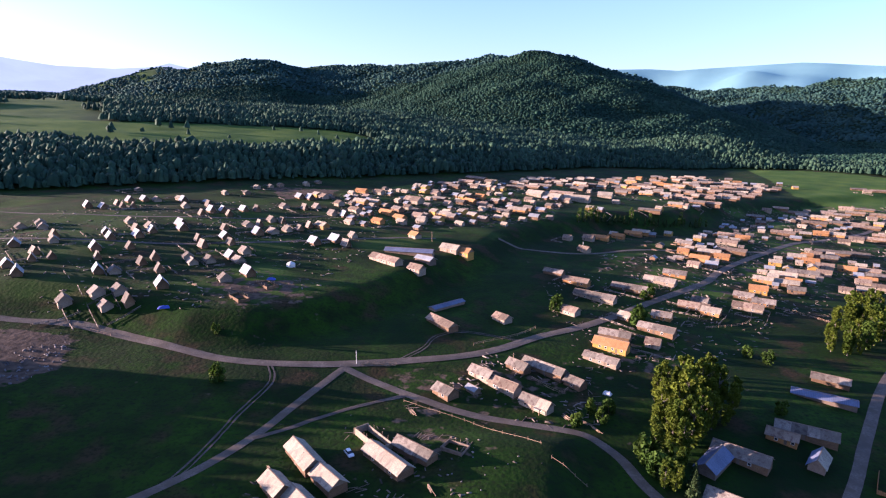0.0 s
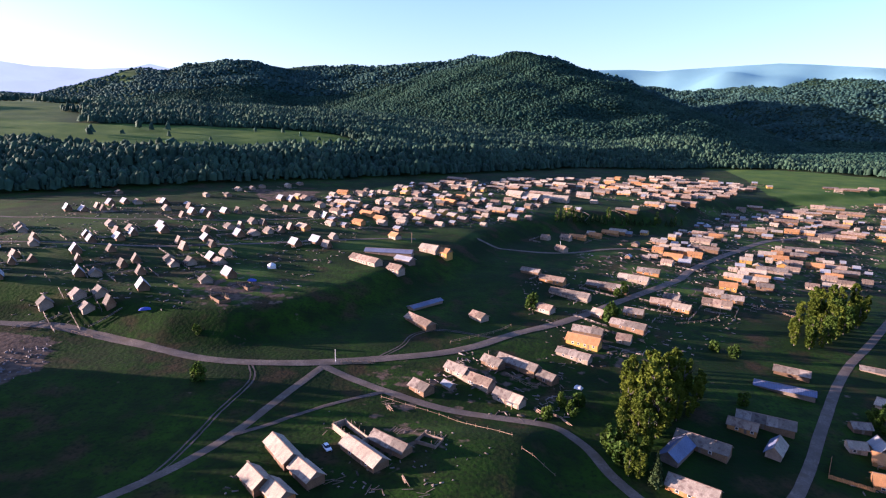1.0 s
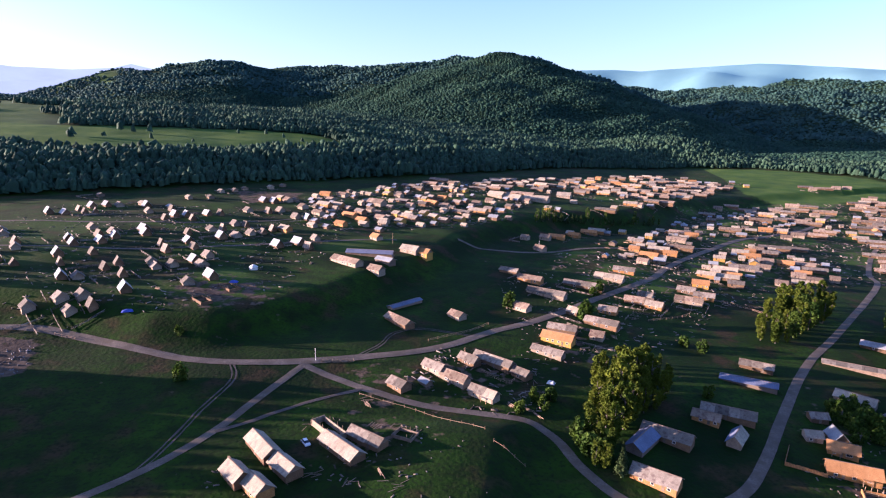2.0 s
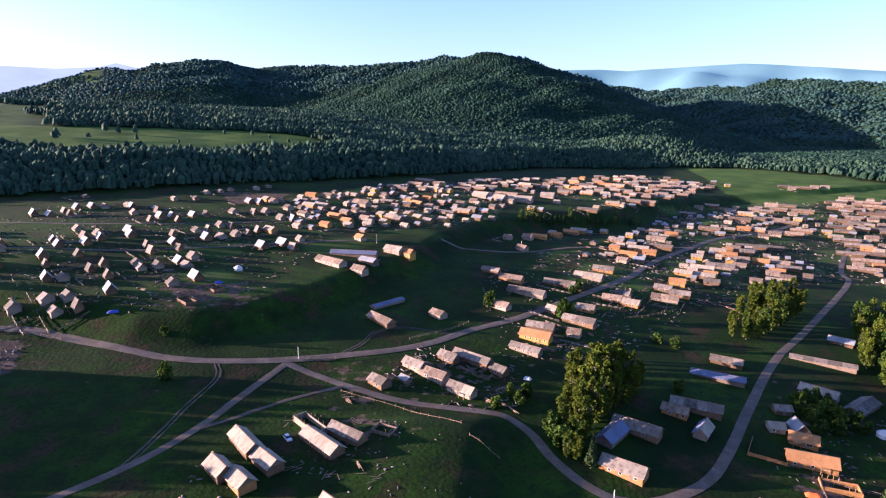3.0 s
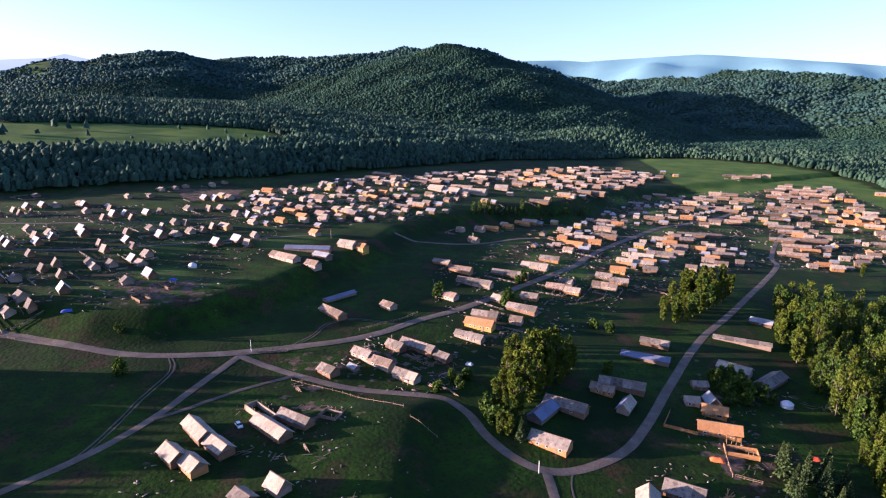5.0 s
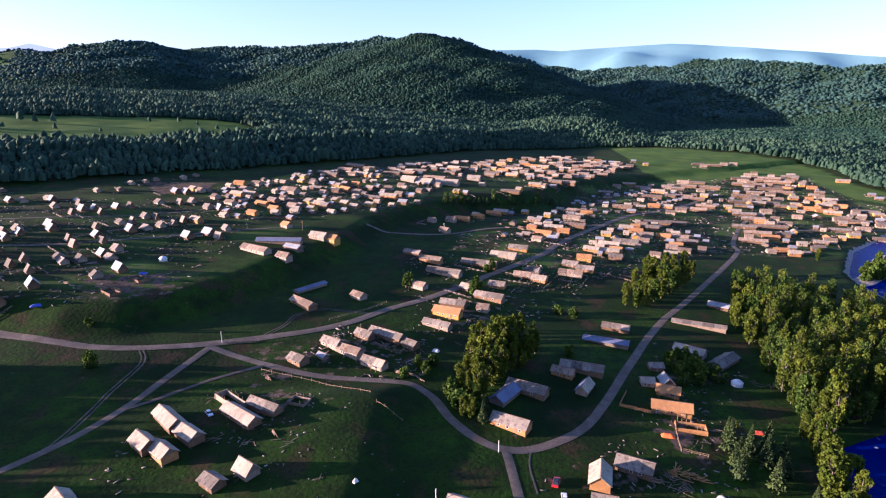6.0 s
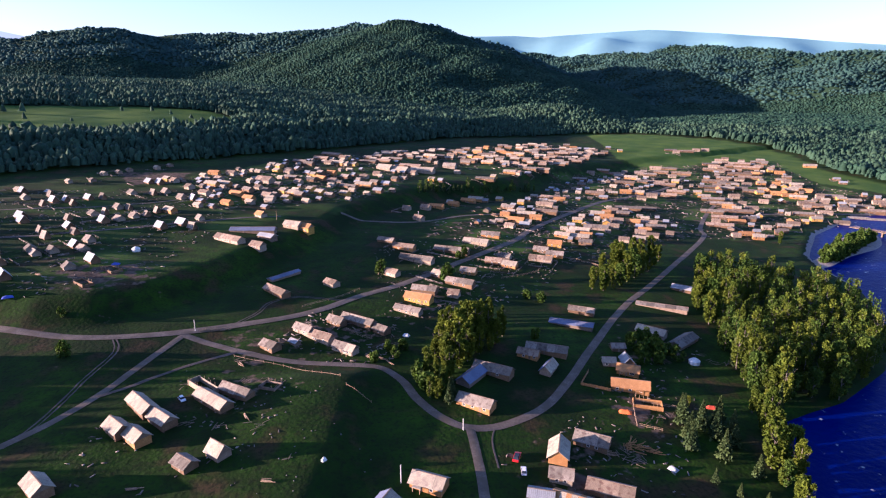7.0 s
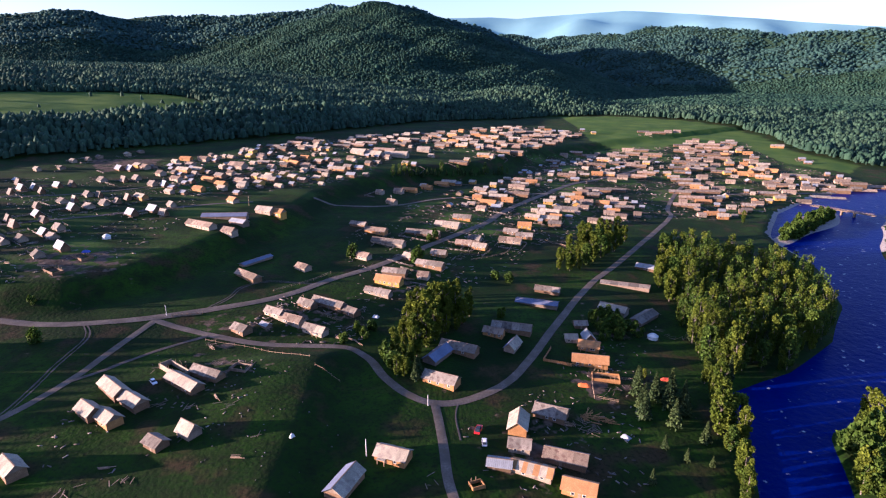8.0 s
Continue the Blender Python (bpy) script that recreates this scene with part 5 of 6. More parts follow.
def fence(points, label, step=3.4, rails=2, tall=1.25):
    """A pole fence that follows the ground: a post at each step, with rails from post to post."""
    line = smooth_line(points, step) if len(points) > 2 else [Vector(points[0]).lerp(Vector(points[1]), k / max(1, round((Vector(points[1]) - Vector(points[0])).length / step))) for k in
                                                             range(max(1, round((Vector(points[1]) - Vector(points[0])).length / step)) + 1)]
    x0, y0 = line[0]
    z0 = at_ground(x0, y0)
    top = new("fence")
    top.empty_display_size = 0.5
    top.matrix_basis = Matrix.Translation((x0, y0, z0))
    feet = [Vector((q.x - x0, q.y - y0, at_ground(q.x, q.y) - z0)) for q in line]
    for k, f in enumerate(feet):
        part("post", POST, top, m=Matrix.Translation(f - Vector((0, 0, 0.25))) @ pose(0, 0, 0, spare.uniform(-4, 4), -90 + spare.uniform(-4, 4), 0))
        if k:
            a, d = feet[k - 1], f - feet[k - 1]
            size = round(d.length, 1)
            if size not in RAILS:
                RAILS[size] = bar_mesh("rail", size + 0.3, 0.15, TIMBER)
            for r in range(rails):
                up = Vector((0, 0, tall * (0.45 + 0.5 * r) + spare.uniform(-0.08, 0.08)))
                part("rail", RAILS[size], top, m=Matrix.Translation(a + up) @ d.to_track_quat("X", "Z").to_matrix().to_4x4())
    return tagged(top, label, "fence", "pole fences")


def board_fence(a, b, label):
    """A close fence of upright boards on two rails."""
    (ax, ay), (bx, by) = a, b
    long = math.hypot(bx - ax, by - ay)
    top = stand("board_fence", ax, ay, math.degrees(math.atan2(by - ay, bx - ax)))
    fall = (at_ground(bx, by) - at_ground(ax, ay)) / long
    n = int(long / 0.42)
    for k in range(n):
        x = k * long / n
        part("board", BOARDS[spare.randrange(2)], top, m=pose(x, 0, fall * x, spare.uniform(-3, 3), 0, 0))
    for z in (0.35, 1.05):
        rail = solid("rail", [(x, y, z + dz + fall * x) for x in (0, long) for y in (0.03, 0.11) for dz in (0, 0.1)], [(0, 1, 3, 2), (4, 6, 7, 5), (0, 4, 5, 1), (2, 3, 7, 6), (0, 2, 6, 4), (1, 5, 7, 3)], TIMBER)
        part("rail", rail, top)
    return tagged(top, label, "fence", "board fences")


BOARDS = [solid("board", *block(0, 0.38, -0.03, 0.03, -0.4, h), ORANGE_ROOF) for h in (1.3, 1.42)]


def log_pile(x, y, yaw, count, label="stack of rough timber logs"):
    top = stand("log_pile", x, y, yaw)
    base = max(2, int(count ** 0.5 * 1.3))
    k = row = 0
    while k < count:
        for j in range(max(1, base - row)):
            if k >= count:
                break
            part("log", LOG[spare.randrange(3)], top, m=pose(-2.6 + spare.uniform(-0.5, 0.5), (j - base / 2 + row / 2) * 0.32, 0.14 + row * 0.25, 0, 0, spare.uniform(-5, 5)))
            k += 1
        row += 1
    return tagged(top, label, "timber", "timber stacks")


def loose_boards(x, y, count, spread, label="loose boards lying on the ground"):
    top = stand("loose_boards", x, y, spare.uniform(0, 360))
    for k in range(count):
        part("plank", PLANK, top, m=pose(spare.gauss(0, spread), spare.gauss(0, spread), 0.05 + 0.05 * k, spare.uniform(-5, 5), spare.uniform(-6, 2), spare.gauss(0, 40)))
    return tagged(top, label, "boards", "loose timber")


def pole(x, y, tall, material, label, arm=False):
    top = stand("utility_pole", x, y, 20)
    part("shaft", bar_mesh("shaft", tall + 0.8, 0.3, material), top, m=pose(0, 0, -0.8, 0, -90, 0))
    if arm:
        box("cross_arm", (-0.9, 0.9, -0.06, 0.06, tall - 0.7, tall - 0.55), BOARD, top)
    return tagged(top, label, "pole", "poles")


PAINTS = {"white": grainy("white_car_paint", (0.72, 0.73, 0.75), (0.80, 0.80, 0.82), 2.0, rough=0.25, bump=0, spec=0.5),
          "red": grainy("red_car_paint", (0.62, 0.02, 0.02), (0.70, 0.03, 0.03), 2.0, rough=0.25, bump=0, spec=0.5),
          "black": grainy("dark_car_paint", (0.02, 0.02, 0.025), (0.03, 0.03, 0.035), 2.0, rough=0.25, bump=0, spec=0.5)}
TYRE = grainy("tyre_rubber", (0.02, 0.02, 0.02), (0.035, 0.035, 0.035), 0.3)
TAIL = grainy("red_lamp_glass", (0.5, 0.02, 0.02), (0.6, 0.03, 0.03), 0.3, rough=0.2, bump=0)
LAMP_GLASS = grainy("clear_lamp_glass", (0.7, 0.72, 0.75), (0.8, 0.8, 0.8), 0.3, rough=0.1, bump=0)


def wheel_mesh(name, r, wide, material):
    verts = [(r * q * math.cos(a), s * wide / 2, r * q * math.sin(a)) for s, q in ((-1, 0.9), (-0.7, 1), (0.7, 1), (1, 0.9)) for a in (i * math.pi / 7 for i in range(14))]
    faces = [(14 * k + i, 14 * k + (i + 1) % 14, 14 * k + 14 + (i + 1) % 14, 14 * k + 14 + i) for k in range(3) for i in range(14)]
    return solid(name, verts, faces + [tuple(range(13, -1, -1)), tuple(range(42, 56))], material, False)


def car(x, y, yaw, paint, label, roof=None):
    top = stand("car", x, y, yaw)
    side = [(-2.1, 0.35), (-2.15, 0.75), (-1.6, 0.92), (1.35, 0.98), (2.1, 0.8), (2.15, 0.4), (1.9, 0.28), (-1.9, 0.28)]
    v = [(px, s * (0.85 if pz > 0.3 else 0.8), pz) for s in (-1, 1) for px, pz in side]
    n = len(side)
    part("body", solid("body", v, [tuple(range(n)), tuple(range(2 * n - 1, n - 1, -1))] + [(i, n + i, n + (i + 1) % n, (i + 1) % n) for i in range(n)], PAINTS[paint]), top)
    up = [(-1.9, 0.92), (-1.25, 1.45), (0.45, 1.47), (1.25, 0.96)]
    v = [(px, s * (0.78 if pz < 1 else 0.62), pz) for s in (-1, 1) for px, pz in up]
    part("glasshouse", solid("glasshouse", v, [(0, 1, 2, 3), (7, 6, 5, 4), (0, 4, 5, 1), (2, 6, 7, 3), (1, 5, 6, 2), (3, 7, 4, 0)], PANE), top)
    box("roof", (-1.2, 0.42, -0.6, 0.6, 1.46, 1.51), PAINTS[roof or paint], top)
    for wx0 in (-1.3, 1.3):
        for s in (-1, 1):
            w = part("wheel", wheel_mesh("wheel", 0.33, 0.2, TYRE), top, m=pose(wx0, s * 0.78, 0.33))
            part("rim", wheel_mesh("rim", 0.2, 0.22, GREY_METAL), w)
    for s in (-1, 1):
        box("headlight", (2.08, 2.16, s * 0.6 - 0.18, s * 0.6 + 0.18, 0.58, 0.72), LAMP_GLASS, top)
        box("tail_light", (-2.17, -2.1, s * 0.65 - 0.14, s * 0.65 + 0.14, 0.6, 0.76), TAIL, top)
    return tagged(top, label, "car", "parked cars")


def yurt(x, y, r):
    top = stand("yurt", x, y, 30)
    n = 20
    prof = [(r, -0.6), (r, 1.5)]
    verts = [(q * math.cos(i * 2 * math.pi / n), q * math.sin(i * 2 * math.pi / n), z) for q, z in prof for i in range(n)]
    part("wall", solid("wall", verts, [(i, (i + 1) % n, n + (i + 1) % n, n + i) for i in range(n)], WHITE_PAINT, True), top)
    prof = [(r * 1.05, 1.48), (r * 0.75, 2.1), (r * 0.4, 2.6), (r * 0.15, 2.8)]
    verts = [(q * math.cos(i * 2 * math.pi / n), q * math.sin(i * 2 * math.pi / n), z) for q, z in prof for i in range(n)]
    part("roof", solid("roof", verts, [(k * n + i, k * n + (i + 1) % n, k * n + n + (i + 1) % n, k * n + n + i) for k in range(3) for i in range(n)] + [tuple(range(3 * n, 4 * n))], WHITE_PAINT, True), top)
    box("door", (r - 0.12, r + 0.08, -0.45, 0.45, 0, 1.4), BOARD, top, "plank door")
    return tagged(top, "round white felt yurt on the grass", "yurt", "yurts")


def log_frame(x, y, yaw, length, width, tall, material, label):
    """Unroofed walls of laid logs."""
    top = stand("unfinished_cabin", x, y, yaw)
    h, w = length / 2, width / 2
    for name, dims in (("long_wall", (-h, h, -w - 0.13, -w + 0.13, -1, tall)), ("long_wall", (-h, h, w - 0.13, w + 0.13, -1, tall * 0.9)),
                       ("end_wall", (-h - 0.13, -h + 0.13, -w - 0.3, w + 0.3, -1, tall)), ("end_wall", (h - 0.13, h + 0.13, -w - 0.3, w + 0.3, -1, tall * 0.8))):
        box(name, dims, material, top)
    for k in range(int(length / 1.6)):
        part("post", POST, top, m=pose(-h + 0.8 + k * 1.6, spare.choice((-w, w)), tall - 0.3, 0, -90, 0))
    return tagged(top, label, "building frame", "unfinished buildings")


# the two junctions
pole(-33.5, 221.5, 5.6, WHITE_PAINT, "pale concrete pole at the road junction")
pole(73.2, 132.5, 4.6, WHITE_PAINT, "white painted pole at the lane's bend")
pole(47.4, 106.5, 6.5, WHITE_PAINT, "pale pole beside the cream-roofed house")
pole(29.3, 228.5, 6.0, TIMBER, "wooden pole behind the farmstead", True)
pole(105.4, 441.5, 6, WHITE_PAINT, "pale pole by the upper lane")
pole(-7.5, 395, 7, TIMBER, "wooden power pole on the terrace", True)
fence([(-31, 221.5), (-18, 223.2)], "low wooden barrier beside the road", 2.2, 3, 1.1)
fence([(-13, 195), (-4, 190.5), (8, 184.6), (20, 176), (31, 167.5)], "pole fence along the lane", 3.6, 1)
fence([(33, 160), (42, 152.5)], "short leaning pole fence in the field", 3.4, 1)
board_fence((138.4, 170.0), (130.3, 159.4), "fresh plank fence by the lane")
board_fence((130.3, 159.4), (141.1, 153.3), "orange-brown board fence before the house")
fence([(147, 146), (143, 138), (139, 128)], "brown pole fence of the yard", 3.0)
fence([(147.5, 145), (162, 138)], "pole fence round the yard", 3.0)
fence([(140, 128), (147, 124)], "broken pole fence of the yard", 3.0)
fence([(35.5, 219), (44.5, 209.5), (48.5, 212.5)], "pole fence inside the farmyard", 3.2)
fence([(200, 327), (212, 309), (217, 297)], "long pole fence on the green", 4.0)
fence([(134, 289), (160, 300), (172, 318)], "pole fence behind the houses", 4.0)
fence([(-146, 235.5), (-136, 232.5)], "pole fence below the cabins", 3.0)
fence([(14, 247), (35, 262), (45, 274)], "fence along the road's verge", 4.5)
for x, y, s in ((87.6, 114.6, 0), ):
    car(x, y, 60, "red", "red car with a dark roof on the grass", "black").scale = (1.2, 1.2, 1.2)
car(87.5, 107.0, 75, "white", "white car parked on the grass by the shed")
car(-27.0, 160.6, -60, "white", "white car parked beside the long barn")
yurt(193.2, 174.3, 2.5)
yurt(-82.9, 317.3, 2.3)
log_frame(-20.8, 168.2, -52, 14, 4.6, 2.3, PALE_LOGS, "unroofed walls of pale new logs")
log_frame(-93, 262, -48, 12, 5, 1.3, LOGS, "low brown log walls of a new cabin")
log_frame(-86, 283, -45, 11, 6, 1.0, LOGS, "brown log foundation of a new house")
log_frame(151, 141.5, -24, 11, 5.5, 1.6, NEW_LOGS, "low log frame beside the orange-brown house")
log_frame(4.5, 163.5, -30, 7, 5, 1.0, BOARD, "sunken grey log cellar in the yard")
log_frame(79, 87, 10, 4, 3, 1.2, NEW_LOGS, "small frame of brown logs")

def tarpaulin(x, y, yaw, long, wide, tall, material, label):
    """A heap under a sheet: an uneven hummock with a hem on the ground."""
    rnd = random.Random(label)
    verts, faces, n, m = [], [], 9, 7
    for j in range(m):
        for i in range(n):
            u, v = i / (n - 1) * 2 - 1, j / (m - 1) * 2 - 1
            edge = max(0.0, 1 - u ** 4) * max(0.0, 1 - abs(v) ** 1.6)
            px, py = u * long / 2 + rnd.uniform(-0.08, 0.08), v * wide / 2 + rnd.uniform(-0.08, 0.08)
            verts.append((px, py, tall * edge * rnd.uniform(0.8, 1.1) + 0.02))
    for j in range(m - 1):
        faces += [(j * n + i, j * n + i + 1, (j + 1) * n + i + 1, (j + 1) * n + i) for i in range(n - 1)]
    ob = new("tarpaulin", solid("tarpaulin", verts, faces, material, True))
    ob.matrix_basis = pose(x, y, at_ground(x, y), 0, 0, yaw)
    return tagged(ob, label, "tarpaulin", "covered heaps")


for x, y in ((-28.5, 221.2), (-24.5, 221.8), (-20.5, 222.4)):
    log_pile(x, y, 8, 7, "low stack of grey timber beside the road")
ORANGE_SHEET = grainy("orange_sheet", (0.52, 0.10, 0.02), (0.62, 0.16, 0.03), 1.0, rough=0.6, bump=0.2)
RED_SHEET = grainy("red_sheet", (0.40, 0.05, 0.02), (0.50, 0.08, 0.03), 1.0, rough=0.6, bump=0.2)
BLUE_SHEET = grainy("blue_sheet", (0.05, 0.07, 0.32), (0.08, 0.11, 0.42), 1.0, rough=0.6, bump=0.2)
tarpaulin(139.2, 137.4, -25, 5.2, 2.8, 1.4, ORANGE_SHEET, "bright orange sheet over a heap in the yard")
tarpaulin(176.6, 137.3, -20, 4.6, 2.4, 1.2, RED_SHEET, "dull red sheet over a heap under the trees")
tarpaulin(138.6, 102.9, -60, 3.4, 2.6, 1.3, GREY_METAL, "pale grey sheet over a small heap")
tarpaulin(-121.0, 248.6, 20, 5.0, 3.0, 1.1, BLUE_SHEET, "pale blue sheet over stacked goods")
tarpaulin(-86.4, 291.5, 0, 4.5, 3.0, 1.2, BLUE_SHEET, "bright blue sheet on a building plot")
tarpaulin(63.4, 211.5, -30, 3.4, 2.4, 1.4, WHITE_PAINT, "white sheet over a heap by the farmstead")
tarpaulin(24.2, 115.8, 40, 1.8, 1.4, 1.3, WHITE_PAINT, "small white sheet over a hay heap")
SAWN = [bar_mesh("beam", n, 0.26, ORANGE_ROOF) for n in (3.2, 4.2, 2.4)]
for x, y, yaw, n in ((133.1, 114.6, -30, 12), (129.5, 116.0, -55, 10), (136.5, 112.2, -10, 9), (131.5, 118.2, 25, 8)):
    top = stand("timber_heap", x, y, yaw)
    for k in range(n):
        part("beam", SAWN[k % 3], top, m=pose(spare.gauss(-1.5, 0.9), spare.gauss(0, 0.9), 0.14 + 0.11 * k, 0, spare.uniform(-8, 3), spare.gauss(0, 28)))
    tagged(top, "tumbled heap of orange-brown sawn beams", "timber", "sawn timber heaps")

# stacked timber, boards and yard fences round the nearer houses
for x, y, n in [(-6, 170, 7), (2, 171, 6), (8, 167, 6), (-28, 171, 5), (-24, 144, 5), (-10, 140, 5), (-2, 143, 6), (4, 138, 5), (-47, 150, 4), (44, 190, 7), (47, 194, 6), (50, 188, 6), (53, 184, 6),
                (-12, 190, 7), (-9, 187, 5), (60, 203, 5), (57, 210, 4), (84, 243, 6), (88, 248, 6), (92, 244, 6), (62, 232, 5), (127, 297, 7), (133, 301, 8), (128, 293, 6), (121, 113, 9)] + [(127, 110, 9),
                (131, 107, 8), (125, 115, 7), (203, 176, 5), (207, 172, 5), (147, 133, 6), (153, 131, 6), (-100, 270, 6), (-80, 285, 7), (-72, 291, 6), (-117, 274, 5), (-122, 262, 4), (-108, 255, 4), (66, 92, 4), (30, 84, 5),
                (-30, 112, 6), (-24, 106, 6), (-38, 104, 6), (8, 108, 5), (14, 117, 4), (92, 270, 5), (107, 262, 5), (214, 316, 7), (220, 322, 7), (211, 323, 6)]:
    if spare.random() < 0.45:
        log_pile(x, y, spare.uniform(-70, 20), n)
    else:
        loose_boards(x, y, n, 1.5)
for k in range(22):
    x, y = 150 + 70 * spare.random(), 430 + 60 * spare.random()
    log_pile(x, y, spare.uniform(-50, -20), spare.randrange(4, 8), "stack of reddish timber logs near the lane")


def litter(name, label, count, corners, rng, material, long=(0.6, 3.2), tall=(0.1, 0.35)):
    """Small odds and ends too many to count: off-cuts, poles, stones."""
    xs0, ys0 = [c[0] for c in corners], [c[1] for c in corners]
    x, y = rng.uniform(min(xs0), max(xs0), 4 * count), rng.uniform(min(ys0), max(ys0), 4 * count)
    keep = inside(x, y, corners) & (waves(x, y, 17, 5) > -0.25)
    x, y = x[keep][:count], y[keep][:count]
    n = len(x)
    z = ground(x, y)
    a, h, w, t = rng.uniform(0, 6.28, n), rng.uniform(*long, n) / 2, rng.uniform(0.08, 0.26, n), rng.uniform(*tall, n)
    v = np.zeros((n, 8, 3))
    for k in range(8):
        sx, sy, sz = (k & 1) * 2 - 1, (k >> 1 & 1) * 2 - 1, k >> 2 & 1
        ux, uy = sx * h, sy * w
        v[:, k] = np.stack([x + ux * np.cos(a) - uy * np.sin(a), y + ux * np.sin(a) + uy * np.cos(a), z - 0.1 + sz * (t + 0.1) * (1 - 0.25 * sx)], -1)
    f = np.array([(4, 5, 7, 6), (0, 1, 5, 4), (2, 6, 7, 3), (0, 4, 6, 2), (1, 3, 7, 5)])
    q = (f[None] + 8 * np.arange(n)[:, None, None]).reshape(-1, 4)
    return tagged(new(name, quick(name, v.reshape(-1, 3), q, material)), label, "litter", kind="stuff")


def yard_fences(name, label, yards, rng, material):
    """Grey pole and board fences round many yards: low runs of rails, with gaps where they have fallen."""
    rows = []
    for x, y, yaw in yards:
        c, s = math.cos(radians(yaw)), math.sin(radians(yaw))
        h, w = rng.uniform(7, 12), rng.uniform(6, 11)
        ox, oy = rng.uniform(-4, 4), -rng.uniform(2, 7)
        ring = [(-h, -w), (h, -w), (h, w), (-h, w), (-h, -w)]
        for (ax, ay), (bx, by) in zip(ring[:-1], ring[1:]):
            n = max(1, int(math.hypot(bx - ax, by - ay) / 3))
            if rng.uniform() < 0.35:
                continue
            for k in range(n):
                if rng.uniform() < 0.82:
                    rows.append([(x + (u + ox) * c - (v + oy) * s, y + (u + ox) * s + (v + oy) * c) for u, v in
                                 ((ax + (bx - ax) * k / n, ay + (by - ay) * k / n), (ax + (bx - ax) * (k + 1) / n, ay + (by - ay) * (k + 1) / n))])
    ends = np.array(rows)
    z = ground(ends[:, :, 0], ends[:, :, 1])
    way = ends[:, 1] - ends[:, 0]
    side = np.stack([-way[:, 1], way[:, 0]], 1) / np.hypot(way[:, 0], way[:, 1])[:, None] * 0.05
    verts, quads, start = [], [], 0
    for low, high in ((0.35, 0.55), (0.85, 1.1)):
        v = np.zeros((len(rows), 8, 3))
        for k in range(8):
            e = k & 1
            v[:, k, :2] = ends[:, e] + side * (1 if k & 2 else -1)
            v[:, k, 2] = z[:, e] + (high if k & 4 else low) + rng.uniform(-0.06, 0.06, len(rows))
        verts.append(v.reshape(-1, 3))
        f = np.array([(4, 5, 7, 6), (0, 1, 5, 4), (2, 6, 7, 3), (0, 4, 6, 2), (1, 3, 7, 5)])
        quads.append((f[None] + start + 8 * np.arange(len(rows))[:, None, None]).reshape(-1, 4))
        start += 8 * len(rows)
    posts = np.zeros((len(rows), 8, 3))
    for k in range(8):
        posts[:, k, :2] = ends[:, 0] + np.array([(k & 1) - 0.5, (k >> 1 & 1) - 0.5]) * 0.16
        posts[:, k, 2] = z[:, 0] + (1.3 if k & 4 else -0.3)
    verts.append(posts.reshape(-1, 3))
    quads.append((f[None] + start + 8 * np.arange(len(rows))[:, None, None]).reshape(-1, 4))
    return tagged(new(name, quick(name, np.concatenate(verts), np.concatenate(quads), material)), label, "fences", kind="stuff")


YARD_BITS = leafy("weathered_scraps", (0.08, 0.064, 0.052), (0.18, 0.15, 0.125), 20, 0.7, 0)
yard_fences("yard_fences", "grey pole fences round the cabin plots", [(x, y, -48) for x, y in (FRONT + MIDDLE + BACK)[::2]], rng, YARD_BITS)
yard_fences("yard_fences", "grey pole fences between the village yards", [(x, y, -36) for x, y in settled[::2]], rng, YARD_BITS)
yard_fences("yard_fences", "pole fences round the roadside yards", [(x, y, yaw) for x, y, yaw, long in ROW], rng, YARD_BITS)
litter("timber_scraps", "scattered timber scraps and poles in the yards", 110, [(-60, 135), (-30, 185), (10, 180), (30, 150), (10, 130), (-40, 100)], rng, YARD_BITS, (0.4, 2.0), (0.06, 0.2))
litter("timber_scraps", "scattered off-cuts round the farmstead", 150, [(-5, 195), (20, 240), (60, 225), (62, 190), (40, 183)], rng, YARD_BITS)
litter("timber_scraps", "scattered timber between the roadside houses", 600, [(55, 235), (60, 360), (150, 420), (270, 430), (240, 350), (150, 270), (100, 230)], rng, YARD_BITS)
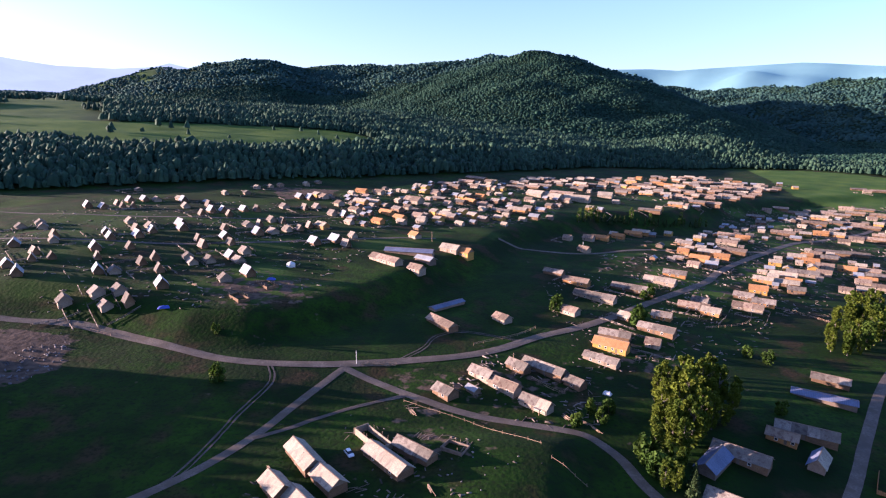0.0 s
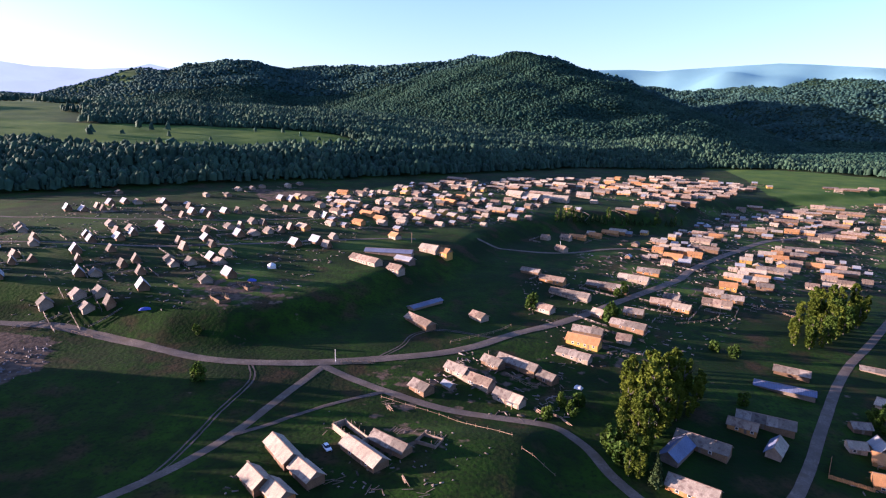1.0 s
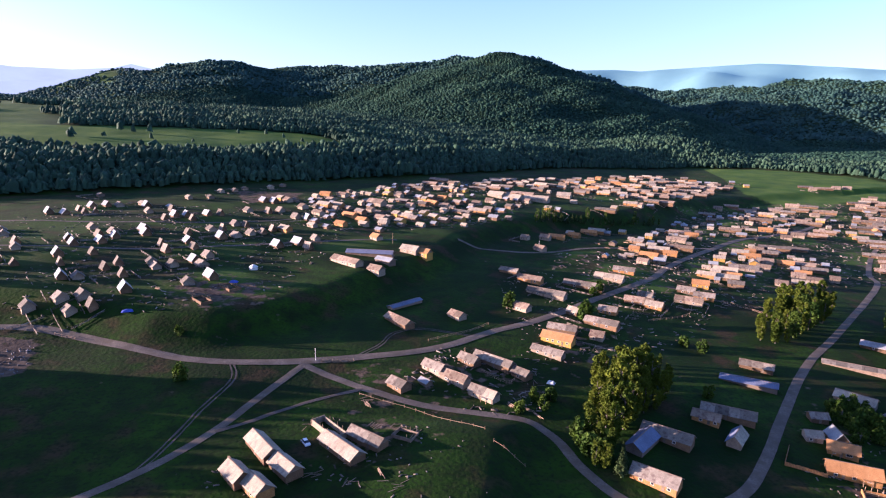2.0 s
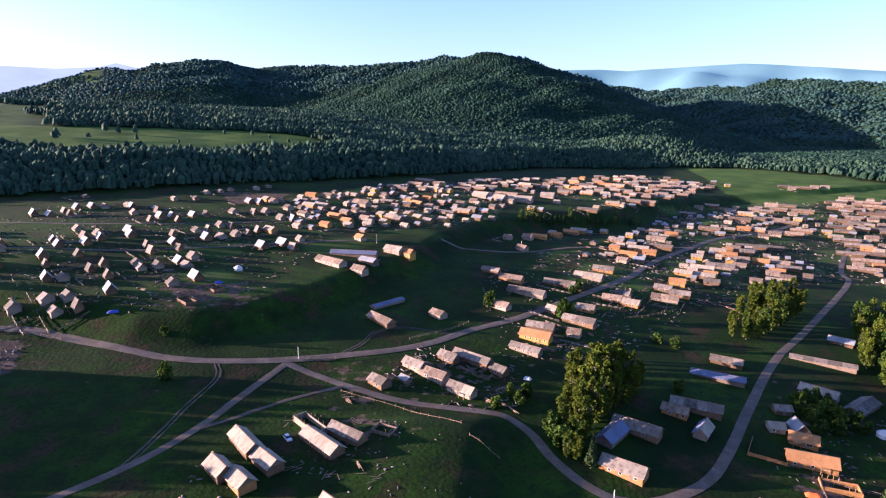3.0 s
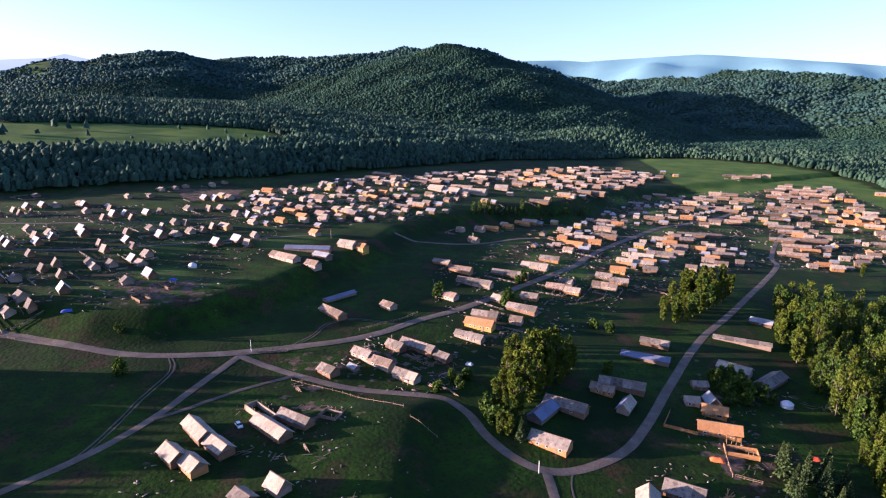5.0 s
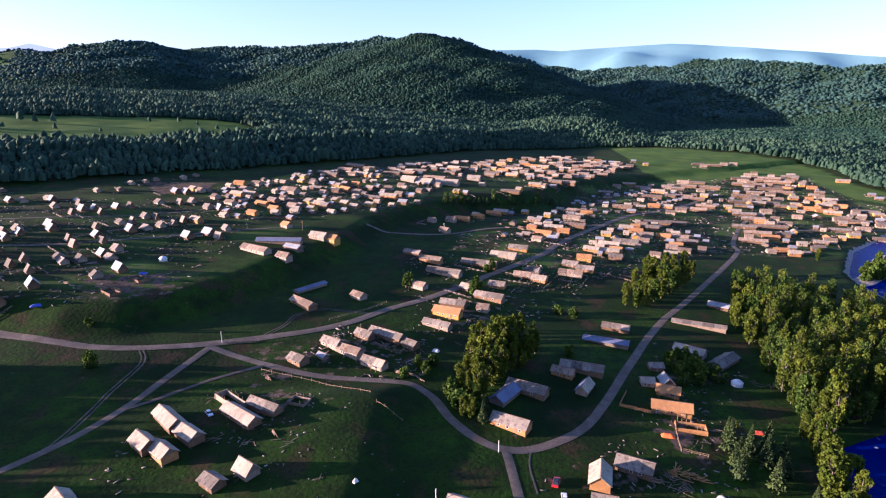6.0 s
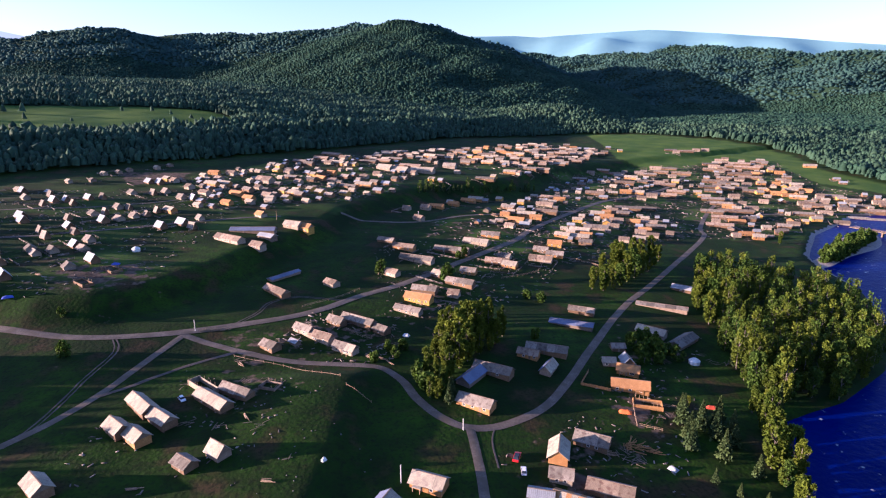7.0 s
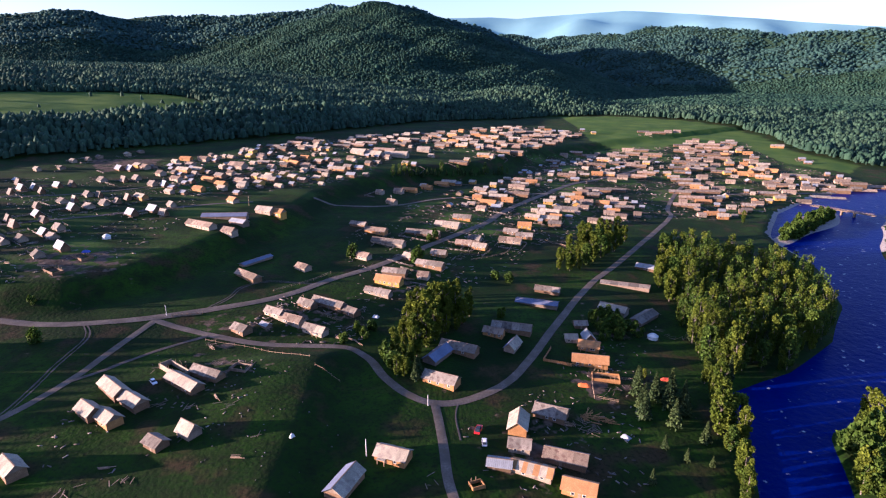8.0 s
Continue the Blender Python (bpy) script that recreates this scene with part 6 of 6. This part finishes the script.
litter("timber_scraps", "scattered timber in the lower yards", 220, [(85, 75), (80, 120), (110, 130), (150, 170), (195, 215), (215, 200), (165, 130), (130, 75)], rng, YARD_BITS, (0.4, 2.2), (0.06, 0.2))
litter("timber_scraps", "scattered poles and scraps among the cabins", 1000, [(-260, 270), (-150, 240), (-90, 250), (-60, 290), (-40, 400), (-80, 520), (-280, 470)], rng, YARD_BITS, (0.6, 3.0))
litter("timber_scraps", "scattered fences and scraps in the upper village", 1600, YARDS, rng, YARD_BITS, (0.8, 3.5), (0.2, 0.7))
litter("timber_scraps", "scattered fences and scraps in the lower village", 1600, TOWN, rng, YARD_BITS, (0.8, 3.5), (0.2, 0.7))
STONES = leafy("field_stones", (0.07, 0.062, 0.062), (0.13, 0.118, 0.118), 20, 0.5, 0)
litter("field_stones", "pale stones strewn over bare ground", 500, PIT, rng, STONES, (0.4, 1.3), (0.2, 0.5))
litter("field_stones", "pale stones strewn in the grass", 40, [(-5, 100), (-2, 165), (30, 165), (42, 130), (30, 80)], rng, STONES, (0.2, 0.5), (0.1, 0.25))


def bridge(x0, y0, x1, y1, wide):
    """A timber bridge over the river."""
    top = stand("bridge", x0, y0, math.degrees(math.atan2(y1 - y0, x1 - x0)))
    long = math.hypot(x1 - x0, y1 - y0)
    z = WATER + 4.2 - at_ground(x0, y0)
    box("deck", (-6, long + 6, -wide / 2, wide / 2, z - 0.35, z), TIMBER, top)
    for s in (-1, 1):
        box("railing", (-4, long + 4, s * wide / 2 - 0.06, s * wide / 2 + 0.06, z + 0.85, z + 1.0), TIMBER, top)
        for k in range(int(long / 5) + 1):
            box("rail_post", (k * 5 - 0.07, k * 5 + 0.07, s * wide / 2 - 0.07, s * wide / 2 + 0.07, z, z + 0.9), TIMBER, top)
    for k in range(1, 4):
        box("pier", (long * k / 4 - 0.6, long * k / 4 + 0.6, -wide / 2, wide / 2, z - 7, z - 0.35), BOARD, top)
    return tagged(top, "long timber bridge with plank railings over the river", "bridge")


bridge(503, 396, 519, 357, 3.6)
